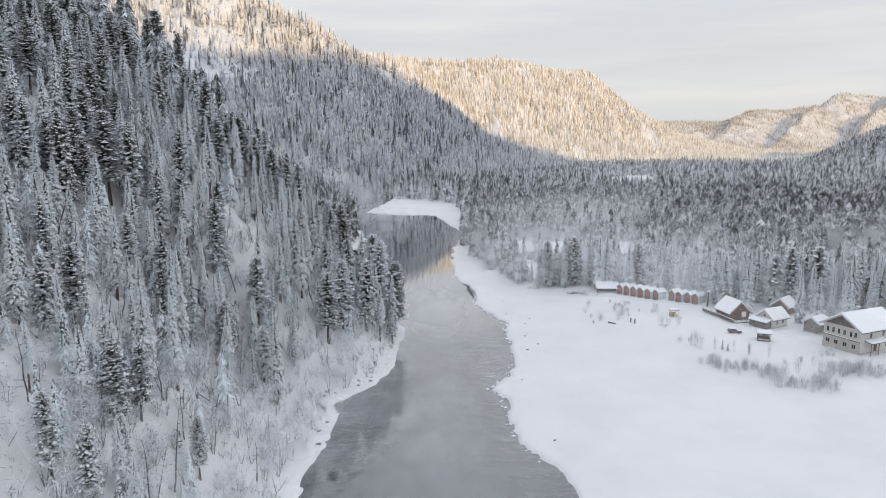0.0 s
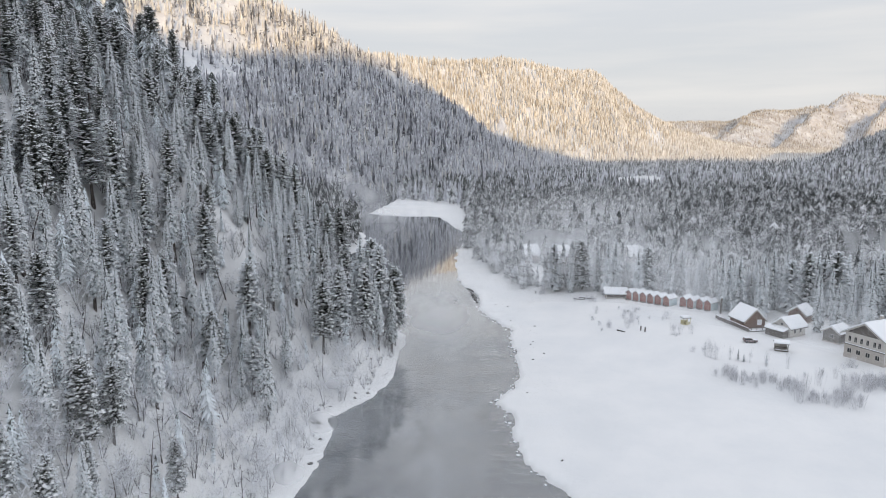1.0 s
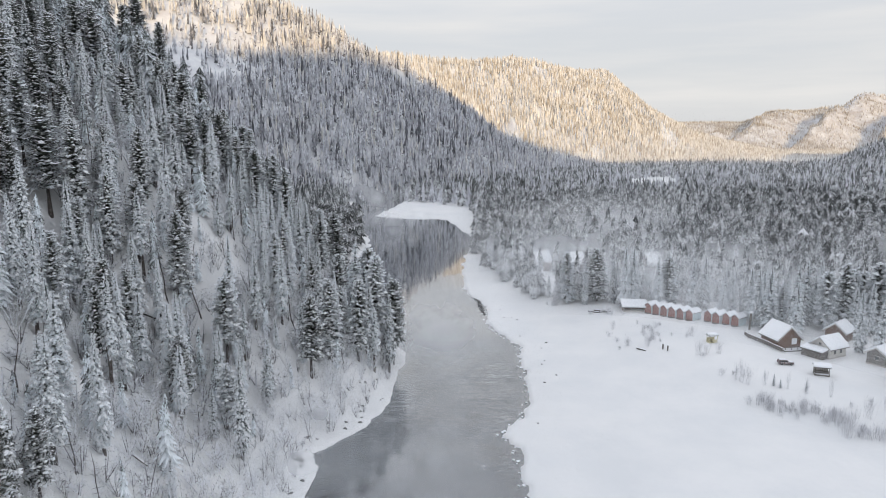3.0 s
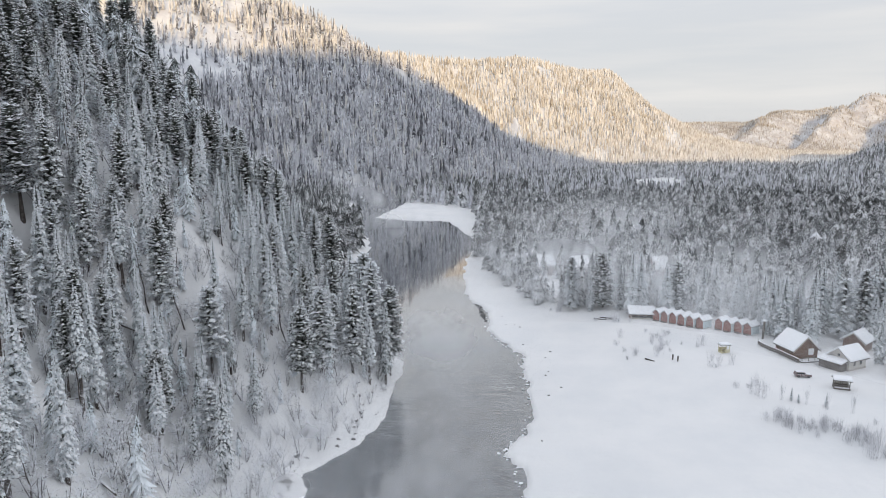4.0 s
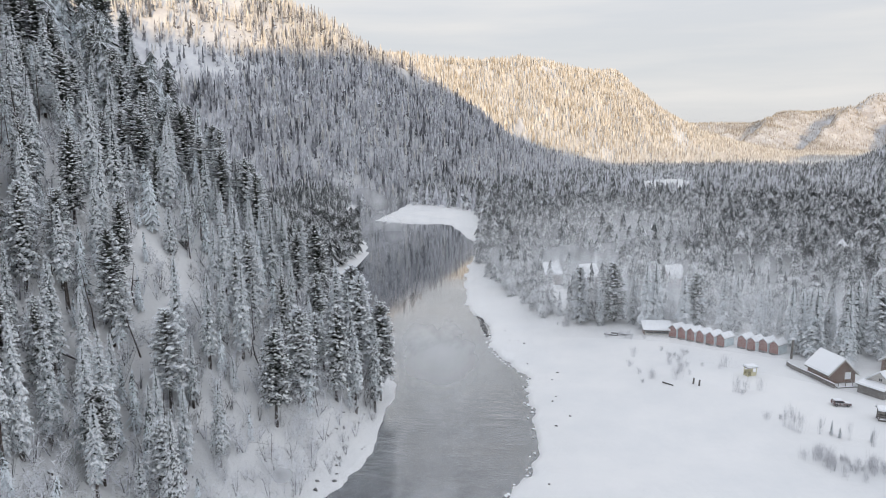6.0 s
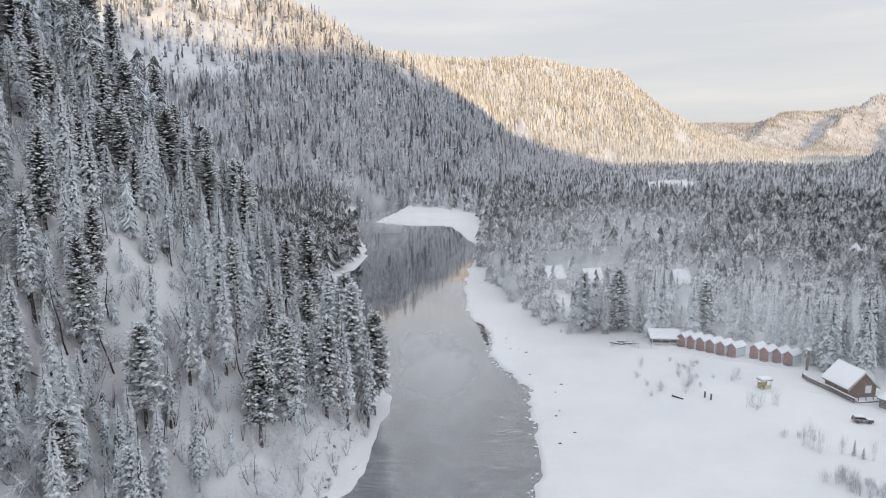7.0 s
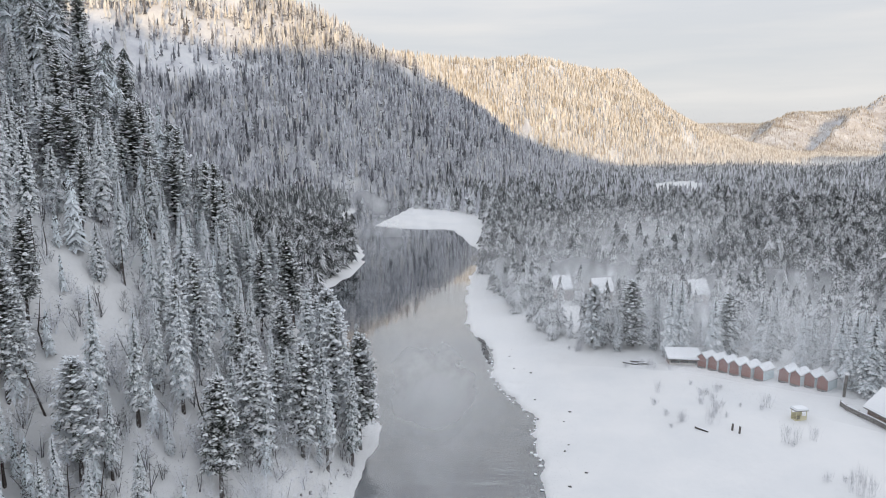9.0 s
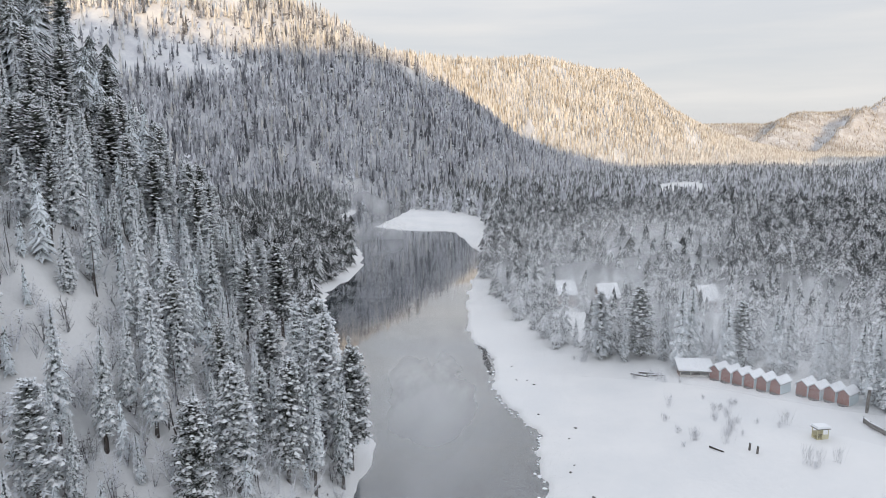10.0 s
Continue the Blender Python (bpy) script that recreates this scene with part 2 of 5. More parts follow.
STONE = wood_material("pale_plaster", (0.40, 0.37, 0.34), (0.55, 0.52, 0.48), 0.4)
GREY_WOOD = wood_material("grey_weathered_wood", (0.10, 0.09, 0.085), (0.24, 0.22, 0.20), 0.4)
YELLOW = wood_material("yellow_painted_wood", (0.56, 0.52, 0.33), (0.70, 0.66, 0.48), 0.5)
TIN = wood_material("pale_blue_sheet_wall", (0.48, 0.58, 0.62), (0.64, 0.73, 0.76), 0.5)
ROCK = bark_material("grey_rock", (0.035, 0.034, 0.034), (0.16, 0.155, 0.15))
GLASS = material("window_glass", 0.08)[0]
GLASS.node_tree.nodes["Principled BSDF"].inputs["Base Color"].default_value = (0.03, 0.035, 0.04, 1)
RUBBER = material("black_rubber", 0.8)[0]
RUBBER.node_tree.nodes["Principled BSDF"].inputs["Base Color"].default_value = (0.02, 0.02, 0.02, 1)


def car_paint(name, colour):
    m, n, l, b = material(name, 0.4)
    grime = noise_node(n, l, 2.5, 5, 0.6)
    l.new(ramp_node(n, l, grime, [(0.4, colour), (0.7, (0.6, 0.62, 0.64))]), b.inputs["Base Color"])
    return m


DARK_PAINT = car_paint("dark_red_car_paint", (0.11, 0.05, 0.045))
GREY_PAINT = car_paint("grey_truck_paint", (0.20, 0.21, 0.21))


def mist_material(name, most, scale, low, high, stretch=(1.0, 0.55, 1.0)):
    """Thin drifting mist: a soft, broken veil that fades out towards the sheet's rim."""
    m = bpy.data.materials.new(name)
    m.use_nodes = True
    n, l = m.node_tree.nodes, m.node_tree.links
    n.remove(n["Principled BSDF"])
    co = n.new("ShaderNodeTexCoord")
    mp = n.new("ShaderNodeMapping")
    mp.inputs["Scale"].default_value = stretch
    l.new(co.outputs["Object"], mp.inputs["Vector"])
    veil = noise_node(n, l, scale, 5, 0.55, mp.outputs["Vector"])
    soft = n.new("ShaderNodeMapRange")
    soft.interpolation_type = "SMOOTHERSTEP"
    soft.inputs["From Min"].default_value, soft.inputs["From Max"].default_value = low, high
    l.new(veil, soft.inputs["Value"])
    grad = n.new("ShaderNodeMapping")
    grad.inputs["Location"].default_value, grad.inputs["Scale"].default_value = (-1, -1, 0), (2, 2, 0)
    l.new(co.outputs["Generated"], grad.inputs["Vector"])
    ball = n.new("ShaderNodeTexGradient")
    ball.gradient_type = "QUADRATIC_SPHERE"
    l.new(grad.outputs["Vector"], ball.inputs["Vector"])
    rim = n.new("ShaderNodeMapRange")
    rim.inputs["From Max"].default_value = 0.9
    rim.interpolation_type = "SMOOTHSTEP"
    l.new(ball.outputs["Fac"], rim.inputs["Value"])
    amount = math_node(n, l, "MULTIPLY", math_node(n, l, "MULTIPLY", soft.outputs["Result"], rim.outputs["Result"]), most)
    clear, veil_top, veil_under, add, mixed = (n.new("ShaderNode" + k) for k in ("BsdfTransparent", "BsdfDiffuse", "BsdfTranslucent", "AddShader", "MixShader"))
    for k in (veil_top, veil_under):
        k.inputs["Color"].default_value = (0.64, 0.652, 0.668, 1)
    l.new(veil_top.outputs[0], add.inputs[0])
    l.new(veil_under.outputs[0], add.inputs[1])
    l.new(amount, mixed.inputs[0])
    l.new(clear.outputs[0], mixed.inputs[1])
    l.new(add.outputs[0], mixed.inputs[2])
    l.new(mixed.outputs[0], n["Material Output"].inputs["Surface"])
    return m

# ---- the lie of the land ----
RIVER_LEFT = [(-30, -230), (-26, 0), (-23, 70), (-22, 95), (-22.5, 104), (-21, 113), (-20.5, 125), (-22.7, 132), (-16.6, 140), (-11.4, 155), (-10.4, 173), (-11, 188),
              (-17, 205), (-30, 250), (-43, 290), (-46, 312), (-43, 335), (-42, 360), (-45, 386), (-51, 408), (-60, 435), (-76, 500), (-85, 560), (-88, 628)]
RIVER_RIGHT = [(-60, 652), (-46, 640), (-48, 602), (-54, 543), (-59, 505), (-50, 495), (-25, 484), (-12, 487), (-6, 480), (0, 449), (5, 418), (9.3, 405), (9.5, 380), (7.8, 352),
               (4.5, 332), (4.0, 300), (4.3, 264), (9.8, 243), (11.5, 215), (14.4, 205), (18.7, 194), (17.4, 178), (18, 160), (15, 148), (10.4, 140), (12.9, 134), (12.9, 120),
               (15.5, 110), (18.6, 102), (20.4, 95), (26, 70), (30, 0), (32, -230)]
RIVER = np.array(RIVER_LEFT + RIVER_RIGHT, float)


def value_noise(x, y, seed=0):
    """Smooth noise from 0 to 1 on a lattice of 1 m."""
    xi, yi = np.floor(x).astype(np.int64), np.floor(y).astype(np.int64)
    fx, fy = x - xi, y - yi
    fx, fy = fx * fx * (3 - 2 * fx), fy * fy * (3 - 2 * fy)

    def corner(i, j):
        k = (i * 374761393 + j * 668265263 + seed * 982451653) & 0xFFFFFFFF
        k = ((k ^ (k >> 13)) * 1274126177) & 0xFFFFFFFF
        return ((k ^ (k >> 16)) & 0xFFFF) / 65535.0

    a = corner(xi, yi) * (1 - fx) + corner(xi + 1, yi) * fx
    b = corner(xi, yi + 1) * (1 - fx) + corner(xi + 1, yi + 1) * fx
    return a * (1 - fy) + b * fy


def fractal(x, y, scale, octaves=4, seed=0):
    """Noise from about -1 to 1 with its largest forms `scale` metres across."""
    out, amp, total = 0.0, 1.0, 0.0
    for k in range(octaves):
        out = out + amp * (2 * value_noise(x / scale * 2 ** k + 17.3 * k, y / scale * 2 ** k + 5.1 * k, seed + k) - 1)
        total += amp
        amp *= 0.5
    return out / total * 1.6


def smooth(a, b, v):
    t = np.clip((v - a) / (b - a), 0, 1)
    return t * t * (3 - 2 * t)


def river_distance(x, y):
    """Metres from the water's edge, negative on the water."""
    best = np.full(x.shape, 1e9)
    inside = np.zeros(x.shape, bool)
    for (ax, ay), (bx, by) in zip(RIVER, np.roll(RIVER, -1, 0)):
        dx, dy = bx - ax, by - ay
        t = np.clip(((x - ax) * dx + (y - ay) * dy) / (dx * dx + dy * dy), 0, 1)
        best = np.minimum(best, (x - ax - t * dx) ** 2 + (y - ay - t * dy) ** 2)
        if ay != by:
            cross = ((ay > y) != (by > y)) & (x < (bx - ax) * (y - ay) / (by - ay) + ax)
            inside ^= cross
    best = np.sqrt(best)
    best = np.where(inside, -best, best)
    near = smooth(60, 10, best)
    return best + near * (0.8 * fractal(x, y, 6.0, 3, 3) + 0.6 * fractal(x, y, 2.2, 2, 9))


LEFT_XY = np.array(RIVER_LEFT, float)


def bank_x(y):
    return np.interp(y, LEFT_XY[:, 1], LEFT_XY[:, 0])


# the hills by bearing (metres aside for each metre ahead): foot, crest and height of the shaded hill, then of the sunlit one behind it
NEAR_U = [-0.9, -0.5, -0.397, -0.322, -0.245, -0.207, -0.168, -0.130, -0.099, -0.060, -0.013, 0.026, 0.066, 0.106, 0.146, 0.195, 0.24]
NEAR_FOOT = [420, 470, 490, 515, 552, 580, 605, 630, 648, 668, 700, 745, 810, 880, 960, 1060, 1150]
NEAR_CREST = [850, 840, 830, 830, 805, 800, 795, 815, 837, 860, 900, 940, 985, 1020, 1060, 1120, 1180]
NEAR_TOP = [330, 300, 272, 236, 198, 184, 167, 148, 142, 130, 103, 81, 52, 35, 21, 10, 0]
FAR_U = [-0.5, -0.173, -0.094, -0.031, 0.024, 0.064, 0.111, 0.143, 0.167, 0.207, 0.223, 0.240, 0.264, 0.297, 0.330, 0.387, 0.468, 0.52]
FAR_FOOT = [900, 920, 940, 960, 985, 1010, 1050, 1085, 1110, 1145, 1160, 1180, 1230, 1330, 1430, 1560, 1700, 1800]
FAR_CREST = [1200, 1200, 1250, 1290, 1340, 1370, 1400, 1440, 1550, 1720, 1790, 1830, 1870, 1930, 1980, 2040, 2100, 2150]
FAR_TOP = [193, 193, 196, 192, 192, 199, 200, 191, 194, 211, 203, 177, 145, 110, 77, 42, 6, 0]


def hill_reach(x, y):
    """Metres inside the foot of the two large hills behind the river's bend."""
    u = x / np.maximum(y, 60)
    wander = 14 * fractal(x, y, 120, 3, 21)
    foot = np.minimum(np.where(u < 0.24, np.interp(u, NEAR_U, NEAR_FOOT), 9e3), np.where(u < 0.52, np.interp(u, FAR_U, FAR_FOOT), 9e3))
    return y - foot + wander


def hill_share(x, y):
    """How far up the shaded hill and the sunlit one a place lies: 0 at the foot, 1 at the crest."""
    u = x / np.maximum(y, 60)
    wander = 14 * fractal(x, y, 120, 3, 21)
    near = (y - np.interp(u, NEAR_U, NEAR_FOOT) + wander) / (np.interp(u, NEAR_U, NEAR_CREST) - np.interp(u, NEAR_U, NEAR_FOOT))
    far = (y - np.interp(u, FAR_U, FAR_FOOT) + wander) / (np.interp(u, FAR_U, FAR_CREST) - np.interp(u, FAR_U, FAR_FOOT))
    return near, far


def hills(x, y):
    """The two hills across the bend."""
    u = x / np.maximum(y, 60)
    near, far = hill_share(x, y)
    rough = fractal(x, y, 75, 4, 43)
    a = np.interp(u, NEAR_U, NEAR_TOP) * np.where(near < 1, 1 - (1 - np.clip(near, 0, 1)) ** 1.12, np.maximum(0, 1 - 0.5 * np.maximum(0, near - 1) ** 1.3))
    a = a + 11 * rough * smooth(0, 0.25, near) * smooth(1.0, 0.75, near) * smooth(0.16, 0.0, u)
    b = np.interp(u, FAR_U, FAR_TOP) * np.where(far < 1, 1 - (1 - np.clip(far, 0, 1)) ** 1.25, np.maximum(0, 1 - 0.3 * (far - 1)))
    gully = 1 - 2 * np.abs(fractal(u * 1400 + 0.25 * y, y * 0.25, 95, 3, 45))
    b = b + (15 * gully + 12 * rough) * smooth(0, 0.3, far) * smooth(1.0, 0.8, far) * smooth(0.42, 0.25, u)
    return np.maximum(a, b)


# the far mountain by bearing: its skyline
MOUNT_U = [0.29, 0.364, 0.396, 0.428, 0.467, 0.498, 0.529, 0.553, 0.564, 0.579, 0.598, 0.645, 0.70, 0.9]
MOUNT_TOP = [90, 130, 158, 190, 228, 234, 266, 258, 292, 318, 322, 330, 350, 380]


def mountain_rib(x, y):
    """Where a place lies between the mountain's ribs: 0 just past one, 1 on the next."""
    p = x / np.maximum(y, 60) - 0.00008 * (y - 4300) + 0.006 * fractal(x, y, 300, 3, 54)
    return ((p - 0.467) / 0.112) % 1.0


def height(x, y):
    """The ground's height over the river."""
    x, y = np.asarray(x, float), np.asarray(y, float)
    d = river_distance(x, y)
    far = smooth(150, 500, np.hypot(x, y - 150))
    # right bank: an open snowfield, a terrace with the village, then a wide wooded valley floor
    q = ((x - 62) * 22 + (y - 153) * 20) / 29.7
    right = 0.9 + 0.012 * np.clip(d, 0, 60) + 2.9 * smooth(-10, 16, q) * smooth(10, 40, d) * smooth(470, 330, y) + 2.5 * smooth(60, 300, d)
    right = right + 0.25 * fractal(x, y, 14, 3, 5) * smooth(2, 20, d) + far * 4 * fractal(x, y, 160, 3, 8) * smooth(40, 140, d)
    # left bank: a steep spur that ends at the river, a hollow behind it
    crest = 184.0
    u = np.maximum(0, bank_x(np.minimum(y, crest)) - x)
    margin = 2.0 + 5.5 * smooth(165, 130, y)
    spur = 0.7 + 0.1 * np.minimum(u, margin) + 0.92 * np.maximum(0, u - margin)
    spur = spur + smooth(5, 25, u) * (5.0 * fractal(x, y, 42, 3, 31) + 1.2 * fractal(x, y, 9, 2, 33))
    spur = 190 * (1 - np.exp(-np.maximum(spur, 0) / 190)) * 1.2
    behind = np.maximum(0, y - crest - 0.60 * np.minimum(u, 100))
    spur = spur - 0.85 * behind - 0.004 * behind * u
    hollow = 1.2 + 0.09 * np.clip(np.maximum(0, d), 0, 200) + 1.5 * fractal(x, y, 50, 3, 37) * smooth(5, 40, d)
    left = np.maximum(spur, np.where(y > crest - 20, hollow, -50))
    land = np.where(x < np.where(y < 640, bank_x(y) + 14, -60), left, right)
    # the two hills across the bend
    land = np.maximum(land, hills(x, y) * smooth(330, 480, y) + 1.0)
    # a shaded slope beyond the valley woods, and the far mountains
    knoll = 0.42 * np.clip(x - 0.52 * y - 12, 0, 420) * smooth(700, 900, y) * smooth(1700, 1300, y)
    u = x / np.maximum(y, 60)
    phi = mountain_rib(x, y)
    rib = np.where(phi < 0.84, 1 - phi / 0.84, (phi - 0.84) / 0.16)
    mount = 0.97 * np.interp(u, MOUNT_U, MOUNT_TOP) * smooth(3050, 4300, y + 260 * (rib - 0.5)) * smooth(0.30, 0.37, u) * smooth(0.34, 0.42, u + 0.00008 * (4300 - y))
    mount = mount + (26 * (rib - 0.5) + 34 * fractal(x, y, 150, 4, 53)) * smooth(3100, 3500, y) * smooth(4290, 3950, y) * smooth(0.36, 0.44, u + 0.00008 * (4300 - y))
    back = (150 + 18 * fractal(x, y, 500, 4, 61)) * smooth(3500, 4300, y) * smooth(5200, 4500, y)
    land = np.maximum(land + knoll, np.maximum(mount, back))
    # a long high ridge at the camera's back, which keeps the valley in shade
    rear = (np.interp(x, [120, 212, 300, 372, 450, 765], [806, 800, 824, 836, 828, 778]) + 8 * fractal(x, y, 200, 2, 71)) * np.exp(-((y + 2400) / 430.0) ** 2) * smooth(-1000, -1500, y)
    land = np.maximum(land, rear)
    # the shore: a low snow lip over the water
    shore = smooth(-0.9, 0.5, d)
    return -1.6 * (1 - shore) + shore * (0.38 + (land - 0.38) * smooth(0, 7, d))


def mesh_object(name, verts, faces, mat, parent=None, shade=False):
    """One mesh from arrays of corners and of equal-sized faces."""
    verts, faces = np.asarray(verts, np.float32), np.asarray(faces, np.int32)
    me = bpy.data.meshes.new(name)
    k = faces.shape[1]
    me.vertices.add(len(verts))
    me.vertices.foreach_set("co", verts.ravel())
    me.loops.add(faces.size)
    me.loops.foreach_set("vertex_index", faces.ravel())
    me.polygons.add(len(faces))
    me.polygons.foreach_set("loop_start", np.arange(0, faces.size, k, dtype=np.int32))
    if shade:
        me.polygons.foreach_set("use_smooth", np.ones(len(faces), bool))
    else:
        me.polygons.foreach_set("use_smooth", np.zeros(len(faces), bool))
    me.update(calc_edges=True)
    me.materials.append(mat)
    ob = new(name, me)
    ob.parent = parent
    return ob


def steps(*spans):
    out = []
    for a, b, n, power in spans:
        t = np.linspace(0, 1, n, endpoint=False)
        out.append(a + (b - a) * t ** power)
    return np.concatenate(out)


gx = np.concatenate([-steps((620, 4600, 18, 2.0))[::-1], -steps((130, 620, 64, 1))[::-1], -steps((32, 130, 34, 1))[::-1], steps((-32, 32, 64, 1)),
                     steps((32, 130, 34, 1), (130, 760, 84, 1), (760, 1300, 36, 1), (1300, 2900, 110, 1), (2900, 4600, 8, 1)), [4600]])
gx = np.unique(gx.round(3))
gy = np.unique(np.concatenate([steps((-3400, 60, 60, 1), (60, 260, 180, 1), (260, 660, 100, 1), (660, 1900, 130, 1), (1900, 3000, 22, 1), (3000, 4500, 70, 1), (4500, 4900, 8, 1)), [4900]]).round(3))
GX, GY = np.meshgrid(gx, gy)
GZ = height(GX.ravel(), GY.ravel())
idx = np.arange(GX.size).reshape(GX.shape)
quads = np.stack([idx[:-1, :-1], idx[:-1, 1:], idx[1:, 1:], idx[1:, :-1]], -1).reshape(-1, 4)
ground = tagged(mesh_object("ground", np.stack([GX.ravel(), GY.ravel(), GZ], 1), quads, GROUND, shade=True),
                "snow-covered valley with wooded hills and a river bed", "ground", kind="structure")
water = tagged(mesh_object("water", [(-200, -260, 0), (120, -260, 0), (120, 760, 0), (-200, 760, 0)], [(0, 1, 2, 3)], WATER),
               "calm grey-green winter river with faint ripples", "river", kind="structure")


# ---- trees ----
rng = np.random.default_rng(7)


def low_spruce(layers, boughs, seed, core=5, rounded=False, slim=1.0):
    """Corners and triangles of a simple spruce 1 high and about 0.24 wide: a dark core and drooping kite-shaped boughs."""
    r = np.random.default_rng(seed)
    v, f = [(0, 0, 0.96)], []
    for j in range(core):
        a = 6.2832 * j / core
        v.append((0.062 * math.cos(a), 0.062 * math.sin(a), 0.06 + 0.05 * r.random()))
        f.append((0, 1 + j, 1 + (j + 1) % core))
    for k in range(layers):
        t = k / layers
        rad = 0.125 * (1 - t) ** 0.75 * min(1, 0.7 + 1.5 * t) + 0.014
        if rounded:
            rad = 0.15 * math.sqrt(max(0.06, 1 - (1.35 * t - 0.4) ** 2))
        n = max(3, round(boughs * (1 - 0.5 * t)))
        turn = r.uniform(0, 6.28)
        for j in range(n):
            a = turn + 6.2832 * j / n + r.uniform(-0.3, 0.3)
            q, z = rad * r.uniform(0.7, 1.3), 0.10 + 0.86 * t + r.uniform(-0.5, 0.5) / layers
            w, ca, sa = q * slim * r.uniform(0.40, 0.62), math.cos(a), math.sin(a)
            b = len(v)
            v.extend([(0.1 * q * ca, 0.1 * q * sa, z + 0.62 * q), (0.62 * q * ca - w * sa, 0.62 * q * sa + w * ca, z), (q * ca, q * sa, z - 0.5 * q), (0.62 * q * ca + w * sa, 0.62 * q * sa - w * ca, z)])
            f.extend([(b, b + 2, b + 1), (b, b + 3, b + 2)])
    return np.array(v), np.array(f)


def skirt_spruce(layers, teeth, seed, rounded=False, low=0.07):
    """A simple spruce 1 high: ragged, drooping tiers of boughs, each a star with its own tilt."""
    r = np.random.default_rng(seed)
    v, f = [], []
    for k in range(layers):
        t = (k + 0.5 * r.random()) / layers
        rad = 0.128 * (1 - t) ** 0.8 * min(1, 0.72 + 1.6 * t) + 0.010
        if rounded:
            rad = 0.15 * math.sqrt(max(0.05, 1 - (1.3 * t - 0.35) ** 2))
        z = low + (0.97 - low) * t
        rise = 1.7 * (0.97 - low) / layers
        ox, oy = r.normal(0, 0.008, 2)
        b = len(v)
        v.append((ox, oy, min(1.0, z + rise)))
        turn = r.uniform(0, 6.28)
        for j in range(2 * teeth):
            a = turn + 3.1416 * j / teeth + r.uniform(-0.16, 0.16)
            q = rad * (r.uniform(0.75, 1.35) if j % 2 else r.uniform(0.38, 0.62))
            v.append((ox + q * math.cos(a), oy + q * math.sin(a), z - (0.55 if j % 2 else 0.15) * q + r.normal(0, 0.12) * rise))
        for j in range(2 * teeth):
            f.append((b, b + 1 + j, b + 1 + (j + 1) % (2 * teeth)))
    return np.array(v), np.array(f)


def low_birch(twigs, seed, wide=0.035):
    """A bare tree white with rime: thin blades that fan upward."""
    r = np.random.default_rng(seed)
    v, f = [], []
    for k in range(twigs):
        z0 = 0.15 + 0.6 * r.random()
        a = r.uniform(0, 6.28)
        ln = 0.22 * r.uniform(0.6, 1.3) * (1.1 - 0.5 * z0)
        rise = ln * r.uniform(0.5, 1.3)
        tip = (ln * math.cos(a) * 0.8, ln * math.sin(a) * 0.8, min(1.0, z0 + rise))
        w = wide * r.uniform(0.6, 1.4)
        mid = [0.6 * c for c in tip[:2]] + [z0 + 0.5 * rise]
        base = len(v)
        v += [(0, 0, z0), (mid[0] - w * math.sin(a), mid[1] + w * math.cos(a), mid[2] - w * 0.4), (mid[0] + w * math.sin(a), mid[1] - w * math.cos(a), mid[2] + w * 0.4), tip]
        f += [(base, base + 1, base + 2), (base + 1, base + 3, base + 2)]
    return np.array(v), np.array(f)


def rimed_sapling(limbs, twigs, seed, wide=0.0035):
    """A bare sapling or shrub 1 high: upright limbs with many fine rimed twigs."""
    r = np.random.default_rng(seed)
    v, f = [], []

    def blade(a, b, w):
        a, b = np.array(a), np.array(b)
        d = b - a
        side = np.cross(d, r.normal(0, 1, 3))
        side = side / max(1e-6, np.linalg.norm(side)) * w
        k = len(v)
        v.extend([tuple(a - side), tuple(a + side), tuple(b)])
        f.append((k, k + 1, k + 2))

    for k in range(limbs):
        a, lean = 6.2832 * k / limbs + r.uniform(-0.5, 0.5), r.uniform(0.04, 0.34)
        h, z0 = r.uniform(0.55, 1.0), r.uniform(0.0, 0.2)
        foot, top = np.array((0.02 * math.cos(a), 0.02 * math.sin(a), z0)), np.array((lean * math.cos(a), lean * math.sin(a), h))
        blade(foot, top, wide * 2.2)
        for j in range(twigs):
            t = r.uniform(0.2, 1.0)
            p = foot + (top - foot) * t
            d = r.normal(0, 1, 3)
            d[2] = abs(d[2]) * 0.9 + 0.25
            ln = r.uniform(0.06, 0.2) * (1.15 - 0.6 * t)
            q = p + d / np.linalg.norm(d) * ln
            blade(p, q, wide * r.uniform(0.8, 1.5))
            e = r.normal(0, 1, 3)
            e[2] = abs(e[2]) * 0.6
            blade(p + (q - p) * 0.5, p + (q - p) * 0.5 + e / np.linalg.norm(e) * ln * 0.6, wide)
    return np.array(v), np.array(f)


def scatter(xlo, xhi, ylo, yhi, cell, keep, seed):
    """Jittered places, kept where keep(x, y) says so with that chance."""
    r = np.random.default_rng(seed)
    nx, ny = int((xhi - xlo) / cell), int((yhi - ylo) / cell)
    px, py = np.meshgrid(np.arange(nx), np.arange(ny))
    x = xlo + (px.ravel() + r.random(nx * ny)) * cell
    y = ylo + (py.ravel() + r.random(nx * ny)) * cell
    ok = r.random(x.size) < keep(x, y)
    return x[ok], y[ok]


def in_view(x, y, slack=25.0):
    """Roughly the valley that can be seen from the river's course."""
    return (x > -0.72 * y - slack) & (x < 0.80 * y + slack)


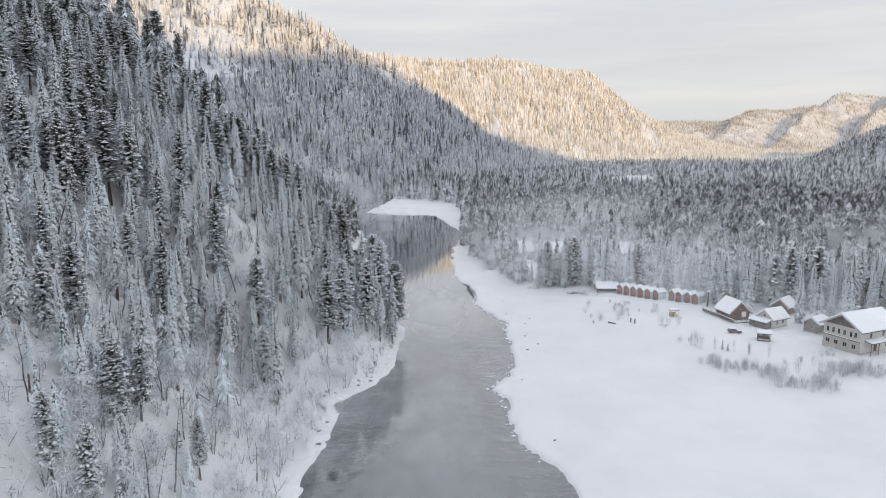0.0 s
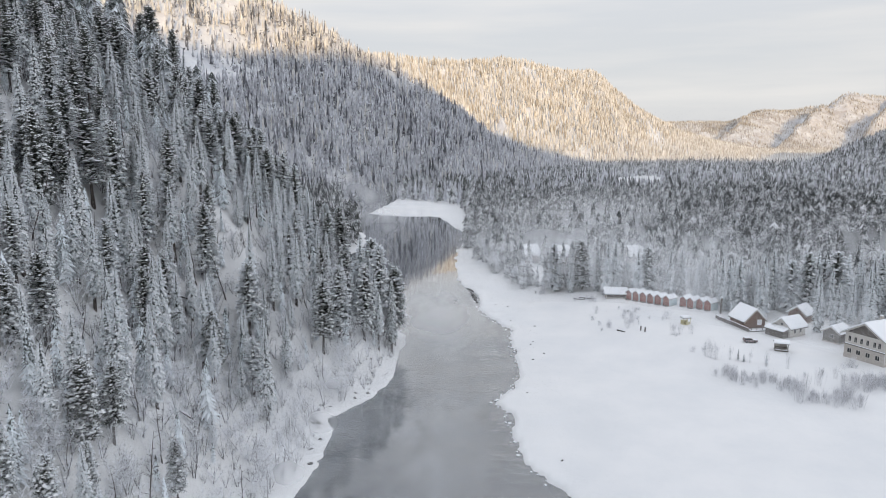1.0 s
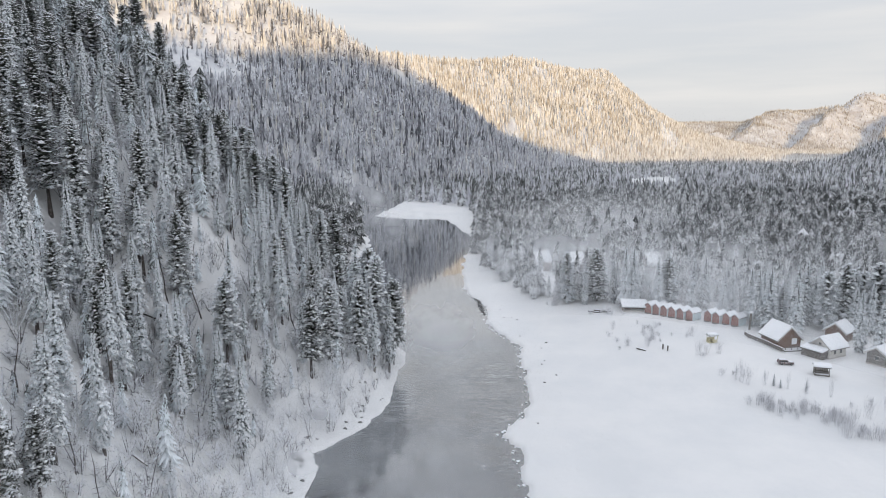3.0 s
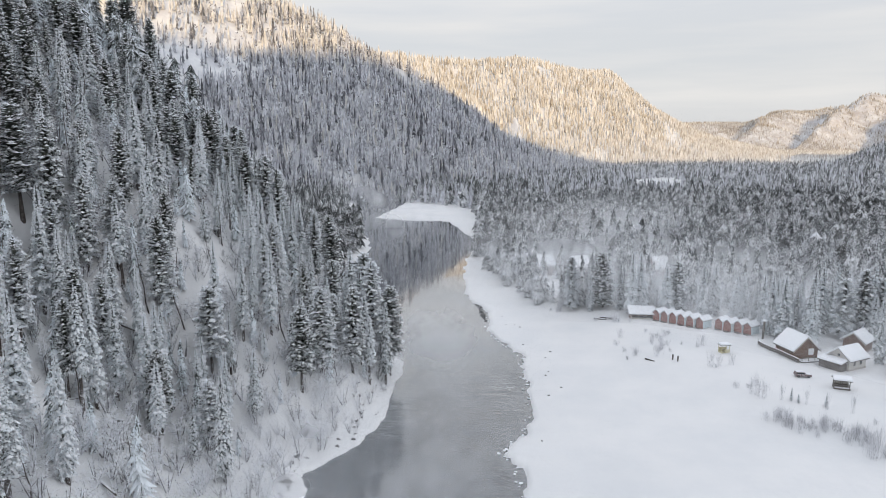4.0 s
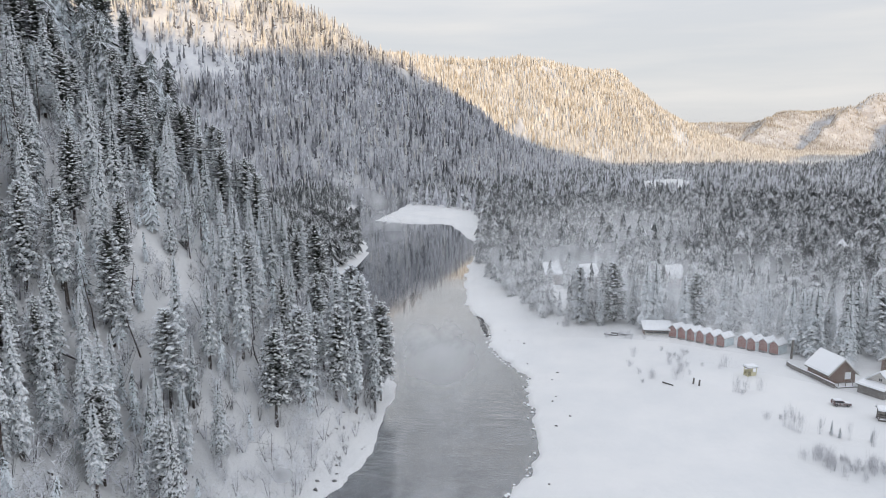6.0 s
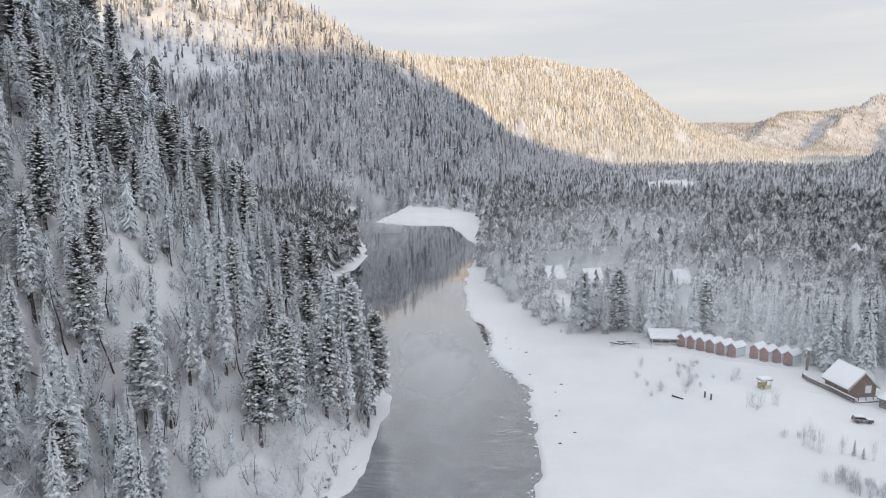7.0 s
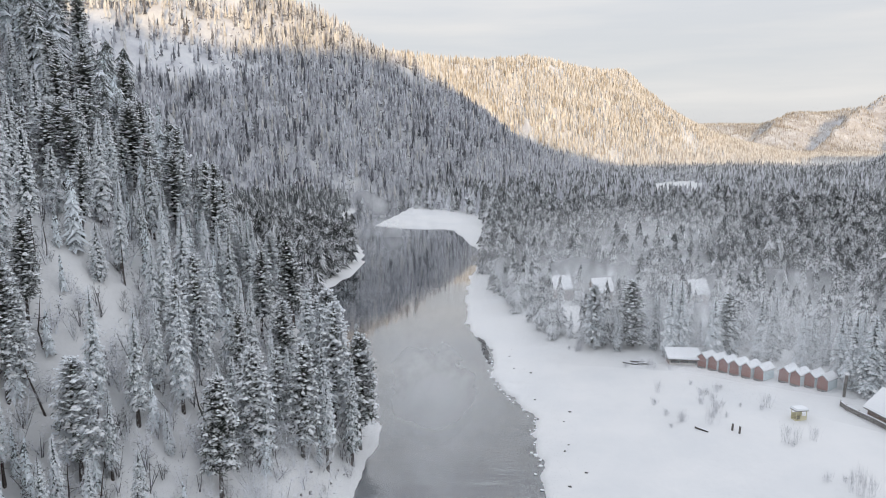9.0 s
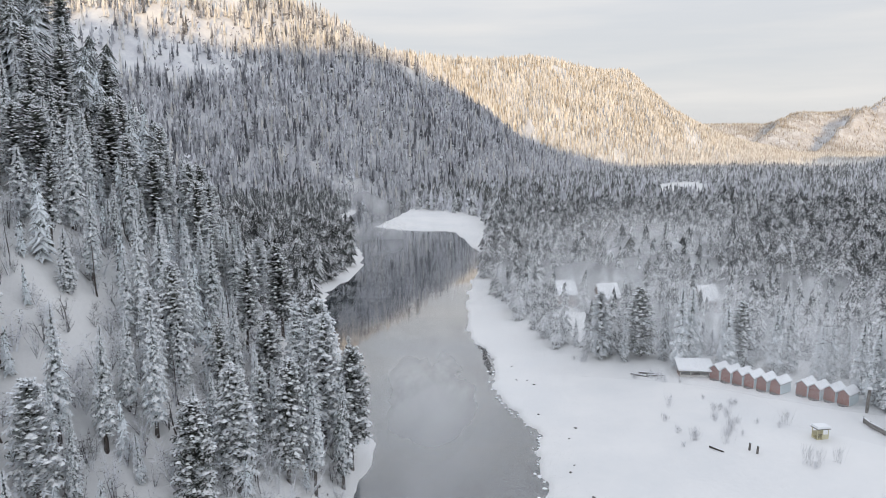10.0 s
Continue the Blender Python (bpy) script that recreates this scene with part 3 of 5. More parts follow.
def plant(name, templates, x, y, tall, spread, mat, label, category, seed):
    """Many trees as one mesh."""
    r = np.random.default_rng(seed)
    z = height(x, y)
    pick = r.integers(0, len(templates), x.size)
    vs, fs, off = [], [], 0
    for k, (tv, tf) in enumerate(templates):
        sel = np.nonzero(pick == k)[0]
        if not sel.size:
            continue
        hgt = r.uniform(tall[0], tall[1], sel.size) * np.where(r.random(sel.size) < 0.2, 0.65, 1.0)
        wid = hgt * r.uniform(spread[0], spread[1], sel.size)
        ang = r.uniform(0, 6.283, sel.size)
        c, s = np.cos(ang)[:, None], np.sin(ang)[:, None]
        lean = r.normal(0, 0.02, (2, sel.size, 1))
        tz = tv[None, :, 2] * hgt[:, None]
        vx = (tv[None, :, 0] * c - tv[None, :, 1] * s) * wid[:, None] + lean[0] * tz + x[sel, None]
        vy = (tv[None, :, 0] * s + tv[None, :, 1] * c) * wid[:, None] + lean[1] * tz + y[sel, None]
        vz = tz + z[sel, None] - 0.3
        vs.append(np.stack([vx, vy, vz], -1).reshape(-1, 3))
        fs.append((tf[None] + (np.arange(sel.size) * len(tv))[:, None, None] + off).reshape(-1, 3))
        off += sel.size * len(tv)
    return tagged(mesh_object(name, np.concatenate(vs), np.concatenate(fs), mat), label, category, kind="stuff")


FOREST_CABINS = [(33.5, 284), (45.0, 275), (58.0, 338), (74.0, 272)]


def wood_right(x, y):
    """Chance that the right-hand woods have a tree here."""
    edge = np.interp(y, [150, 190, 200, 207, 213, 219, 225, 235, 250, 280, 330, 400, 440, 523, 563, 595, 612, 660], [135, 106, 92, 83, 71, 57, 36, 30, 24, 15, 11, 11, 18, 14, 3, -25, -46, -60])
    glade = (np.abs(x - 0.285 * y) < 26 + 9 * fractal(x, y, 40, 2, 85)) & (y > 655) & (y < 930)
    for cx, cy in FOREST_CABINS:
        # a gap in the trees before each cabin, towards the open river
        ahead, aside = (cx * x + cy * y) / math.hypot(cx, cy) - math.hypot(cx, cy), (cy * x - cx * y) / math.hypot(cx, cy)
        glade = glade | ((np.abs(aside) < 5.0) & (ahead > -22) & (ahead < 8))
    return (x > edge + 2 * fractal(x, y, 12, 2, 81)) & in_view(x, y) & ~glade & (hill_reach(x, y) < 8)


SPRUCES_MID = [skirt_spruce(11, 5, s) for s in range(8)]
SPRUCES_FAR = [skirt_spruce(4, 4, 20 + s) for s in range(8)]
SPRUCES_HILL = [skirt_spruce(6, 4, 25 + s) for s in range(8)]
SPRUCES_SLOPE = [skirt_spruce(17, 6, 30 + s) for s in range(8)]
SPRUCES_RIDGE = [skirt_spruce(2, 3, 50 + s) for s in range(6)]
SPRUCES_TINY = [low_spruce(1, 3, 40 + s, 4) for s in range(4)]
PINES_MID = [skirt_spruce(9, 6, 60 + s, True) for s in range(6)]
PINES_SLOPE = [skirt_spruce(15, 7, 90 + s, True, 0.15) for s in range(5)]
BIRCHES = [low_birch(40, 70 + s, 0.016) for s in range(4)]
BIRCHES_FAR = [low_birch(7, 80 + s, 0.04) for s in range(4)]


fx, fy = scatter(0, 460, 160, 520, 5.0, lambda x, y: wood_right(x, y) * 0.9, 101)
front = (fx < 140) & (fy + 0.32 * fx < 245)
FRONT_XY = np.stack([fx[front], fy[front]], 1)
fx, fy = fx[~front], fy[~front]
edge_wood = fy + 0.32 * fx < 300
plant("edge_spruces", SPRUCES_SLOPE, fx[edge_wood], fy[edge_wood], (10, 19), (0.9, 1.4), FAR, "snow-dusted spruces behind the forest's edge", "forest", 116)
fx, fy = fx[~edge_wood], fy[~edge_wood]
pick = np.clip(np.random.default_rng(6).random(fx.size) + 0.20 * np.tanh(2.5 * fractal(fx, fy, 55, 2, 87)) + 0.22 * smooth(120, 220, fx), 0, 0.999)
pick = np.where(np.random.default_rng(7).random(fx.size) < 0.1, 0.95, np.minimum(pick, 0.87))
plant("valley_spruces", SPRUCES_MID, fx[pick < 0.55], fy[pick < 0.55], (14, 23), (1.05, 1.5), FAR, "snowy dark spruces filling the valley floor", "forest", 102)
plant("valley_pines", PINES_MID, fx[(pick >= 0.55) & (pick < 0.88)], fy[(pick >= 0.55) & (pick < 0.88)], (12, 19), (1.1, 1.5), FAR_PINE, "dark round-topped pines among the valley spruces", "forest", 112)
plant("valley_birches", BIRCHES, fx[pick >= 0.88], fy[pick >= 0.88], (9, 14), (1.0, 1.5), FROST, "bare rime-white birches among the valley spruces", "forest", 113)
fx, fy = scatter(-120, 1000, 520, 1250, 6.2, lambda x, y: wood_right(x, y) * 0.85, 103)
pick = np.random.default_rng(8).random(fx.size)
# rimed greys also put the valley's haze into these trees' colour
rimed = (pick >= 0.28) & (pick < 0.62)
plant("distant_hazed_spruces", SPRUCES_HILL, fx[rimed], fy[rimed], (12, 19), (1.0, 1.5), RIMED, "distant rimed spruces, paled for haze, on the valley floor", "forest", 132)
plant("distant_valley_spruces", SPRUCES_HILL, fx[pick < 0.28], fy[pick < 0.28], (13, 20), (1.1, 1.6), FAR, "distant snowy spruce forest on the valley floor", "forest", 104)
plant("distant_valley_pines", SPRUCES_HILL, fx[(pick >= 0.62) & (pick < 0.8)], fy[(pick >= 0.62) & (pick < 0.8)], (13, 21), (1.2, 1.7), FAR_PINE, "distant dark pines on the valley floor", "forest", 129)
plant("distant_valley_birches", BIRCHES_FAR, fx[pick >= 0.8], fy[pick >= 0.8], (10, 15), (1.0, 1.6), FROST, "distant rime-white birches on the valley floor", "forest", 114)
def on_near_hill(x, y):
    near, far = hill_share(x, y)
    u = x / y
    thin = np.where((fractal(x, y, 70, 3, 83) > np.where(u < -0.25, 0.02, 0.35)) & (height(x, y) > 105), 0.2, 0.9)
    return ((near > -0.03) & (near < 1.12) & (u < 0.235) & (hill_reach(x, y) > -4) & in_view(x, y)) * thin


def on_far_hill(x, y):
    near, far = hill_share(x, y)
    return ((near > 1.12) & (far > 0.0) & (far < 1.12) & (x / y < 0.5) & (x / y > -0.2)) * np.where(fractal(x, y, 80, 3, 88) > 0.55, 0.3, 0.85)


fx, fy = scatter(-620, 280, 420, 1250, 3.5, on_near_hill, 105)
lot = np.random.default_rng(5).random(fx.size)
rimy = 0.12 + 0.45 * smooth(100, 190, height(fx, fy))
dark = (lot < 0.24) & (np.random.default_rng(10).random(fx.size) < 0.5)
bare = lot >= 0.74
white = ~dark & ~bare & (np.random.default_rng(9).random(fx.size) < rimy)
sel = ~dark & ~bare & ~white
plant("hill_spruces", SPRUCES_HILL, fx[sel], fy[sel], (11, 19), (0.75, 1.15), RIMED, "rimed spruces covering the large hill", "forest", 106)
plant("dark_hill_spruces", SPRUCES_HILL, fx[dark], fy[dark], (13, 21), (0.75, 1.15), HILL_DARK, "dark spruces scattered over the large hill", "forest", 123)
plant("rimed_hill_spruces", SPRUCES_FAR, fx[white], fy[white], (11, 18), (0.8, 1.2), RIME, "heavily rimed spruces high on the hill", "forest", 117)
plant("hill_birches", BIRCHES_FAR, fx[bare], fy[bare], (8, 14), (1.1, 1.8), FROST, "bare rime-white birches among the hill's spruces", "forest", 107)
fx, fy = scatter(-260, 1080, 900, 2300, 4.4, on_far_hill, 124)
lot = np.random.default_rng(14).random(fx.size)
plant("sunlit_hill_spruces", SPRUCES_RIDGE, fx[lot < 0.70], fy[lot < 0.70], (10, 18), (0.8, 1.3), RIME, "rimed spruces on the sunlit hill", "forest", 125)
plant("sunlit_hill_pines", SPRUCES_RIDGE, fx[lot >= 0.70], fy[lot >= 0.70], (12, 19), (0.75, 1.2), SUNLIT_PALE, "spruces in sun-warmed brown among the rimed trees of the sunlit hill", "forest", 126)
fx, fy = scatter(-260, -30, 215, 660, 5.4, lambda x, y: ((river_distance(x, y) > 5) & (x < bank_x(y)) & in_view(x, y) & (hill_reach(x, y) < 10) & (y > 192 - 0.58 * x)) * 0.85, 108)
plant("hollow_spruces", SPRUCES_FAR, fx[fy > 400], fy[fy > 400], (13, 20), (1.1, 1.5), FAR, "dark snowy spruces behind the spur near the bend", "forest", 115)
fx, fy = fx[fy <= 400], fy[fy <= 400]
dark = np.random.default_rng(12).random(fx.size) < 0.6
plant("hollow_spruces", SPRUCES_SLOPE, fx[~dark], fy[~dark], (13, 20), (1.0, 1.4), FAR, "snowy spruces in the hollow behind the spur", "forest", 109)
plant("hollow_pines", PINES_MID, fx[dark], fy[dark], (13, 21), (1.0, 1.3), FAR_PINE, "dark pines in the hollow behind the spur", "forest", 122)
fx, fy = scatter(200, 3600, 1250, 4400, 14, lambda x, y: (in_view(x, y) & ((hill_reach(x, y) < 8) | (y > 2000))) * np.where(y > 3100, 0.16 + 0.3 * (fractal(x, y, 90, 3, 59) > 0.2), 0.8), 110)
plant("mountain_spruces", SPRUCES_TINY, fx, fy, (12, 19), (1.3, 2.0), RIME, "far rimed spruces on the sunlit mountains", "forest", 111)


def on_rib(x, y):
    phi = mountain_rib(x, y)
    wooded = np.where((phi > 0.82) | (phi < 0.03), 0.95, 0.14 + 0.55 * (fractal(x, y, 110, 3, 58) > 0.3))
    low = smooth(3500, 3250, y) * 0.6
    return (in_view(x, y) & (x > 0.37 * y)) * np.clip(wooded + low, 0, 1)


fx, fy = scatter(1150, 3100, 3050, 4330, 9, on_rib, 118)
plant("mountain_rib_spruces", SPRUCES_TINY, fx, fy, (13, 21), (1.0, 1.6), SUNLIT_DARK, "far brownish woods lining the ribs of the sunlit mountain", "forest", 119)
fx, fy = scatter(600, 2200, 1750, 3150, 10, lambda x, y: 0.85 * ((x > 0.36 * y) & (x < 0.74 * y)), 130)
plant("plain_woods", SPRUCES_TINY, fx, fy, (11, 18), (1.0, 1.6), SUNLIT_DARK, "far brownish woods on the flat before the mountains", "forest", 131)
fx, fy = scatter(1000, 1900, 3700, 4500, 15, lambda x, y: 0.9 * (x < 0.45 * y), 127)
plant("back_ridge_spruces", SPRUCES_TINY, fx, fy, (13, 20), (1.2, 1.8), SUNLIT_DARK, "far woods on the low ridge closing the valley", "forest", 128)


def part(name, bm, mat, parent, label=""):
    """A bmesh, linked as one mesh under a thing or a part."""
    me = bpy.data.meshes.new(name)
    bm.to_mesh(me)
    bm.free()
    me.materials.append(mat)
    ob = new(name, me)
    ob.parent = parent
    return tagged(ob, label)


def crown_mesh(name, seed, tall, radius, start, gap, per, rise, droop, load, mat, rounded=False):
    """Drooping, toothed boughs in whorls, many with a pad of snow."""
    r = np.random.default_rng(seed)
    v, f, which = [], [], []
    z = tall * start
    while z < tall * 0.985:
        t = (z / tall - start) / (1 - start)
        reach = radius * (math.sqrt(max(0.04, 1 - (1.25 * t - 0.25) ** 2)) if rounded else (1 - t) ** 0.72 * min(1.0, 0.55 + 2.2 * t)) + 0.12
        count = max(4, round(per * (0.55 + 0.45 * (1 - t))))
        turn = r.uniform(0, 6.28)
        for k in range(count):
            if r.random() < 0.06:
                continue
            a = turn + 6.2832 * k / count + r.uniform(-0.35, 0.35)
            ln = reach * r.uniform(0.62, 1.14)
            z0 = z + r.uniform(-0.5, 0.5) * gap
            up, down = rise * r.uniform(0.5, 1.5) + 0.5 * t, droop * r.uniform(0.6, 1.4)
            ca, sa = math.cos(a), math.sin(a)

            def at(s, side=0.0, lift=0.0):
                q = ln * s
                return (q * ca - side * sa, q * sa + side * ca, z0 + ln * (up * s - down * s * s) + lift)

            base = len(v)
            stops = (0.06, 0.38, 0.66, 0.86, 1.0)
            v.extend(at(s) for s in stops)
            for i, wide in enumerate((0.26, 0.32, 0.30, 0.20)):
                s = 0.5 * (stops[i] + stops[i + 1]) + 0.10
                for sign in (1, -1):
                    w = ln * wide * r.uniform(0.7, 1.3)
                    v.append(at(s, sign * w, -0.35 * w))
                    tip = len(v) - 1
                    f.append((base + i, base + i + 1, tip) if sign < 0 else (base + i, tip, base + i + 1))
                    which.append(0)
            # clumps of snow towards the bough's end
            for _ in range(2):
                if r.random() > 1.5 * load:
                    continue
                sm = r.uniform(0.5, 0.98)
                half, w, th = r.uniform(0.10, 0.20), ln * r.uniform(0.10, 0.22), 0.05 + 0.10 * r.random()
                off = ln * r.uniform(-0.16, 0.16)
                base = len(v)
                v.extend([at(sm - half, off, 0.03), at(sm, off - w, -0.2 * w), at(sm + half, off * 0.6, -0.04), at(sm + 0.03, off + w, -0.2 * w), at(sm, off, th + 0.05)])
                for i in range(4):
                    f.append((base + i, base + (i + 1) % 4, base + 4))
                    which.append(1)
        z += 0.80 * gap * r.uniform(0.75, 1.25) * (1.0 - 0.45 * t)
    # the dim inside of the crown
    for k in range(3):
        zb, zt = start + (1 - start) * (0.02, 0.3, 0.6)[k], start + (1 - start) * (0.5, 0.8, 0.99)[k]
        base = len(v)
        v.append((0, 0, tall * zt))
        for j in range(7):
            q = radius * (0.42, 0.34, 0.2)[k] * (1.25 if rounded else 1) * r.uniform(0.6, 1.3)
            v.append((q * math.cos(0.898 * j), q * math.sin(0.898 * j), tall * zb + r.uniform(-0.4, 0.4)))
        for j in range(7):
            f.append((base, base + 1 + j, base + 1 + (j + 1) % 7))
            which.append(0)
    me = bpy.data.meshes.new(name)
    me.from_pydata(v, [], f)
    me.materials.append(mat)
    me.materials.append(SNOW)
    me.polygons.foreach_set("material_index", np.array(which, np.int32))
    me.update()
    return me


def trunk_mesh(name, seed, tall, thick, reach=0.98, mat=None):
    r = np.random.default_rng(seed)
    v, f, n, rows = [], [], 7, 6
    bx = by = 0.0
    for k in range(rows):
        t = k / (rows - 1)
        rad = thick * ((1 - t) ** 0.9 + 0.04) * (1.35 if k == 0 else 1)
        for j in range(n):
            a = 6.2832 * j / n
            v.append((bx + rad * math.cos(a), by + rad * math.sin(a), -0.8 + (tall * reach + 0.8) * t))
        bx, by = bx + r.normal(0, 0.02), by + r.normal(0, 0.02)
    for k in range(rows - 1):
        for j in range(n):
            f.append((k * n + j, k * n + (j + 1) % n, (k + 1) * n + (j + 1) % n, (k + 1) * n + j))
    # a few dead stubs under the crown
    for k in range(7):
        z, a, ln = tall * r.uniform(0.05, 0.32), r.uniform(0, 6.28), r.uniform(0.4, 1.2)
        b = len(v)
        v += [(0, 0, z), (0, 0, z + 0.07), (ln * math.cos(a), ln * math.sin(a), z - 0.15 * ln), (0.03, 0, z + 0.03)]
        f += [(b, b + 2, b + 1, b + 3)]
    me = bpy.data.meshes.new(name)
    me.from_pydata(v, [], f)
    me.materials.append(mat or BARK)
    me.update()
    return me


def make_tree(name, label, category, group, seed, tall, radius, start, gap, per, rise, droop, load, mat, rounded=False):
    root = tagged(new(name), label, category, group)
    root.empty_display_size = 0.5
    new("trunk", trunk_mesh("trunk", seed, tall, 0.014 * tall + 0.03)).parent = root
    new("crown", crown_mesh("crown", seed, tall, radius, start, gap, per, rise, droop, load, mat, rounded)).parent = root
    return root


SLOPE, EDGE = "trees on the steep spur", "trees along the snowfield"
TREES = [
    # kind, tall, radius, crown start, whorl gap, boughs, rise, droop, snow load, rounded
    ("spruce_tree", "narrow spruce heavily laden with snow on the steep slope", 16.0, 1.75, 0.10, 0.36, 12, 0.02, 0.50, 0.70, SPRUCE, False),
    ("spruce_tree", "tall slim dark spruce with snow on its boughs", 18.0, 1.90, 0.16, 0.38, 12, 0.05, 0.55, 0.50, SPRUCE, False),
    ("spruce_tree", "slender snow-covered spruce with a bare lower trunk", 15.0, 1.45, 0.30, 0.35, 11, 0.02, 0.50, 0.58, SPRUCE, False),
    ("spruce_tree", "ragged dark spruce with patches of snow", 17.0, 2.10, 0.14, 0.42, 12, 0.10, 0.50, 0.44, SPRUCE, False),
    ("young_spruce_tree", "young pointed spruce white with fresh snow", 8.0, 1.30, 0.05, 0.32, 10, 0.08, 0.45, 0.64, SPRUCE, False),
    ("pine_tree", "dark round-topped pine with little snow", 18.0, 2.30, 0.26, 0.42, 13, 0.35, 0.35, 0.42, PINE, True),
    ("pine_tree", "tall dark bushy pine dusted with snow", 16.0, 2.15, 0.16, 0.40, 13, 0.28, 0.40, 0.52, PINE, True),
]
models = []
for k, (name, label, tall, radius, start, gap, per, rise, droop, load, mat, rounded) in enumerate(TREES):
    models.append((make_tree(name, label, "tree", SLOPE, 200 + k, tall, radius, start, gap, per, rise, droop, load, mat, rounded), tall))
broad = [
    ("spruce_tree", "broad snow-laden spruce at the edge of the snowfield", 16.0, 2.6, 0.03, 0.46, 12, 0.08, 0.50, 0.44, SPRUCE, False),
    ("spruce_tree", "dense dark spruce with snowy boughs beside the field", 18.0, 2.5, 0.04, 0.46, 12, 0.08, 0.55, 0.34, SPRUCE, False),
    ("pine_tree", "broad dark pine dusted with snow beside the field", 16.0, 2.7, 0.10, 0.48, 12, 0.35, 0.45, 0.32, PINE, True),
]
models_broad = []
for k, (name, label, tall, radius, start, gap, per, rise, droop, load, mat, rounded) in enumerate(broad):
    models_broad.append((make_tree(name, label, "tree", EDGE, 230 + k, tall, radius, start, gap, per, rise, droop, load, mat, rounded), tall))


def stand(pool, used, k, x, y, tall, r):
    """One tree at a place; the first of each kind is the model itself."""
    ob, own = pool[k]
    s = tall / own
    z = float(height(np.array([x]), np.array([y]))[0])
    m = pose(x, y, z - 0.15, r.normal(0, 1.2), r.normal(0, 1.2), r.uniform(0, 360))
    if k not in used:
        used.add(k)
        ob.matrix_world = m
    else:
        ob = copy_thing(ob, m)
    wide = s * r.uniform(0.8, 1.15)
    ob.scale = (wide, wide, s)
    return ob


r = np.random.default_rng(300)
used = set()
# tall trees at the spur's foot, standing over the water
for x, y, tall, k in ((-13.4, 171, 19, 1), (-13.2, 177, 21, 5), (-14.6, 183, 20, 1), (-17, 175, 22, 6), (-19, 182, 21, 5), (-17.5, 168, 17, 3), (-16, 164, 15, 2), (-22, 177, 20, 3),
                      (-87, 228, 20, 5), (-81, 201, 18, 6), (-97, 235, 21, 5), (-67, 194, 19, 5), (-74, 206, 19, 6), (-91, 216, 19, 5), (-61, 200, 18, 3), (-103, 226, 20, 6), (-79, 214, 19, 3), (-70, 214, 18, 5)):
    stand(models, used, k, x, y, tall, r)


def on_spur(x, y):
    bare = fractal(x, y, 26, 2, 91) > np.where(x < -58, 0.7, 0.42)
    return ((x < bank_x(np.minimum(y, 186)) - 4.5 - 5.5 * smooth(165, 130, y)) & (x > -0.70 * y - 22) & (y < 180 - 0.58 * x)) * np.where(bare, 0.4, 0.97) * np.where((x > bank_x(np.minimum(y, 186)) - 20) & (y < 158), 0.72, 1.0)


fx, fy = scatter(-105, -14, 66, 242, 4.8, on_spur, 301)
order = np.argsort(np.hypot(fx + 5, fy - 85) + 25 * smooth(110, 60, fy))[:350]
for i in order:
    x, y = float(fx[i]), float(fy[i])
    high = y > 160 - 0.40 * x
    k = int(r.choice(7, p=[0.08, 0.12, 0.02, 0.18, 0.04, 0.34, 0.22])) if high else int(r.choice(7, p=[0.16, 0.14, 0.12, 0.12, 0.10, 0.17, 0.19]))
    tall = r.uniform(5, 10) if k == 4 else r.uniform(11.5, 19)
    stand(models, used, k, x, y, tall * float(np.interp(y, [72, 112], [0.62, 1.0])), r)
rest = np.setdiff1d(np.arange(fx.size), order)
ux, uy = scatter(-160, -60, 90, 272, 4.6, lambda x, y: (x < -0.45 * y - 8) & (x > -0.75 * y - 60) & (y < 180 - 0.58 * x) & (x < -100 + 0 * y), 302)
ux, uy = np.concatenate([ux, fx[rest]]), np.concatenate([uy, fy[rest]])
dark = np.random.default_rng(13).random(ux.size) < 0.45
plant("upper_slope_pines", PINES_SLOPE, ux[dark], uy[dark], (13, 20), (1.0, 1.3), SLOPE_PINE, "dark bushy pines high on the steep spur", "forest", 309)
ux, uy = ux[~dark], uy[~dark]
plant("upper_slope_spruces", SPRUCES_SLOPE, ux, uy, (12, 18), (0.9, 1.3), SLOPE_FAR, "snowy spruces high on the steep spur", "forest", 303)
vx, vy = scatter(-105, -14, 66, 226, 6.0, on_spur, 310)
plant("slope_saplings", SPRUCES_SLOPE, vx, vy, (5, 12), (0.9, 1.3), SLOPE_FAR, "slim snowy young spruces between the tall trees", "forest", 311)

used = set()
for x, y, tall, k in ((88.5, 190, 15, 0), (97.5, 178, 16, 1), (100, 174, 14, 0), (84.5, 197, 17, 0), (104, 168, 15, 1), (83, 201, 16, 1), (91, 196, 18, 1)):
    stand(models_broad, used, k, x, y, tall, r)
for x, y in FRONT_XY[:120]:
    stand(models_broad, used, int(r.choice(3, p=[0.45, 0.38, 0.17])), float(x), float(y), r.uniform(11, 19), r)

# rimed saplings and scrub
SCRUB = [rimed_sapling(6, 13, 400 + s, 0.0046) for s in range(5)]


fx, fy = scatter(-100, -12, 62, 225, 2.2, lambda x, y: ((x < bank_x(np.minimum(y, 186)) - 2.5) & (x > -0.7 * y - 22) & (y < 180 - 0.58 * x)) * np.where(x > bank_x(np.minimum(y, 186)) - 24, 0.85, 0.60), 304)
half = np.random.default_rng(11).random(fx.size) < 0.5
plant("white_scrub", SCRUB, fx[half], fy[half], (3.0, 7.0), (1.1, 1.8), SCRUB_BARK, "bare birch scrub white with rime on the snowy slope", "scrub", 308)
fx, fy = fx[~half], fy[~half]
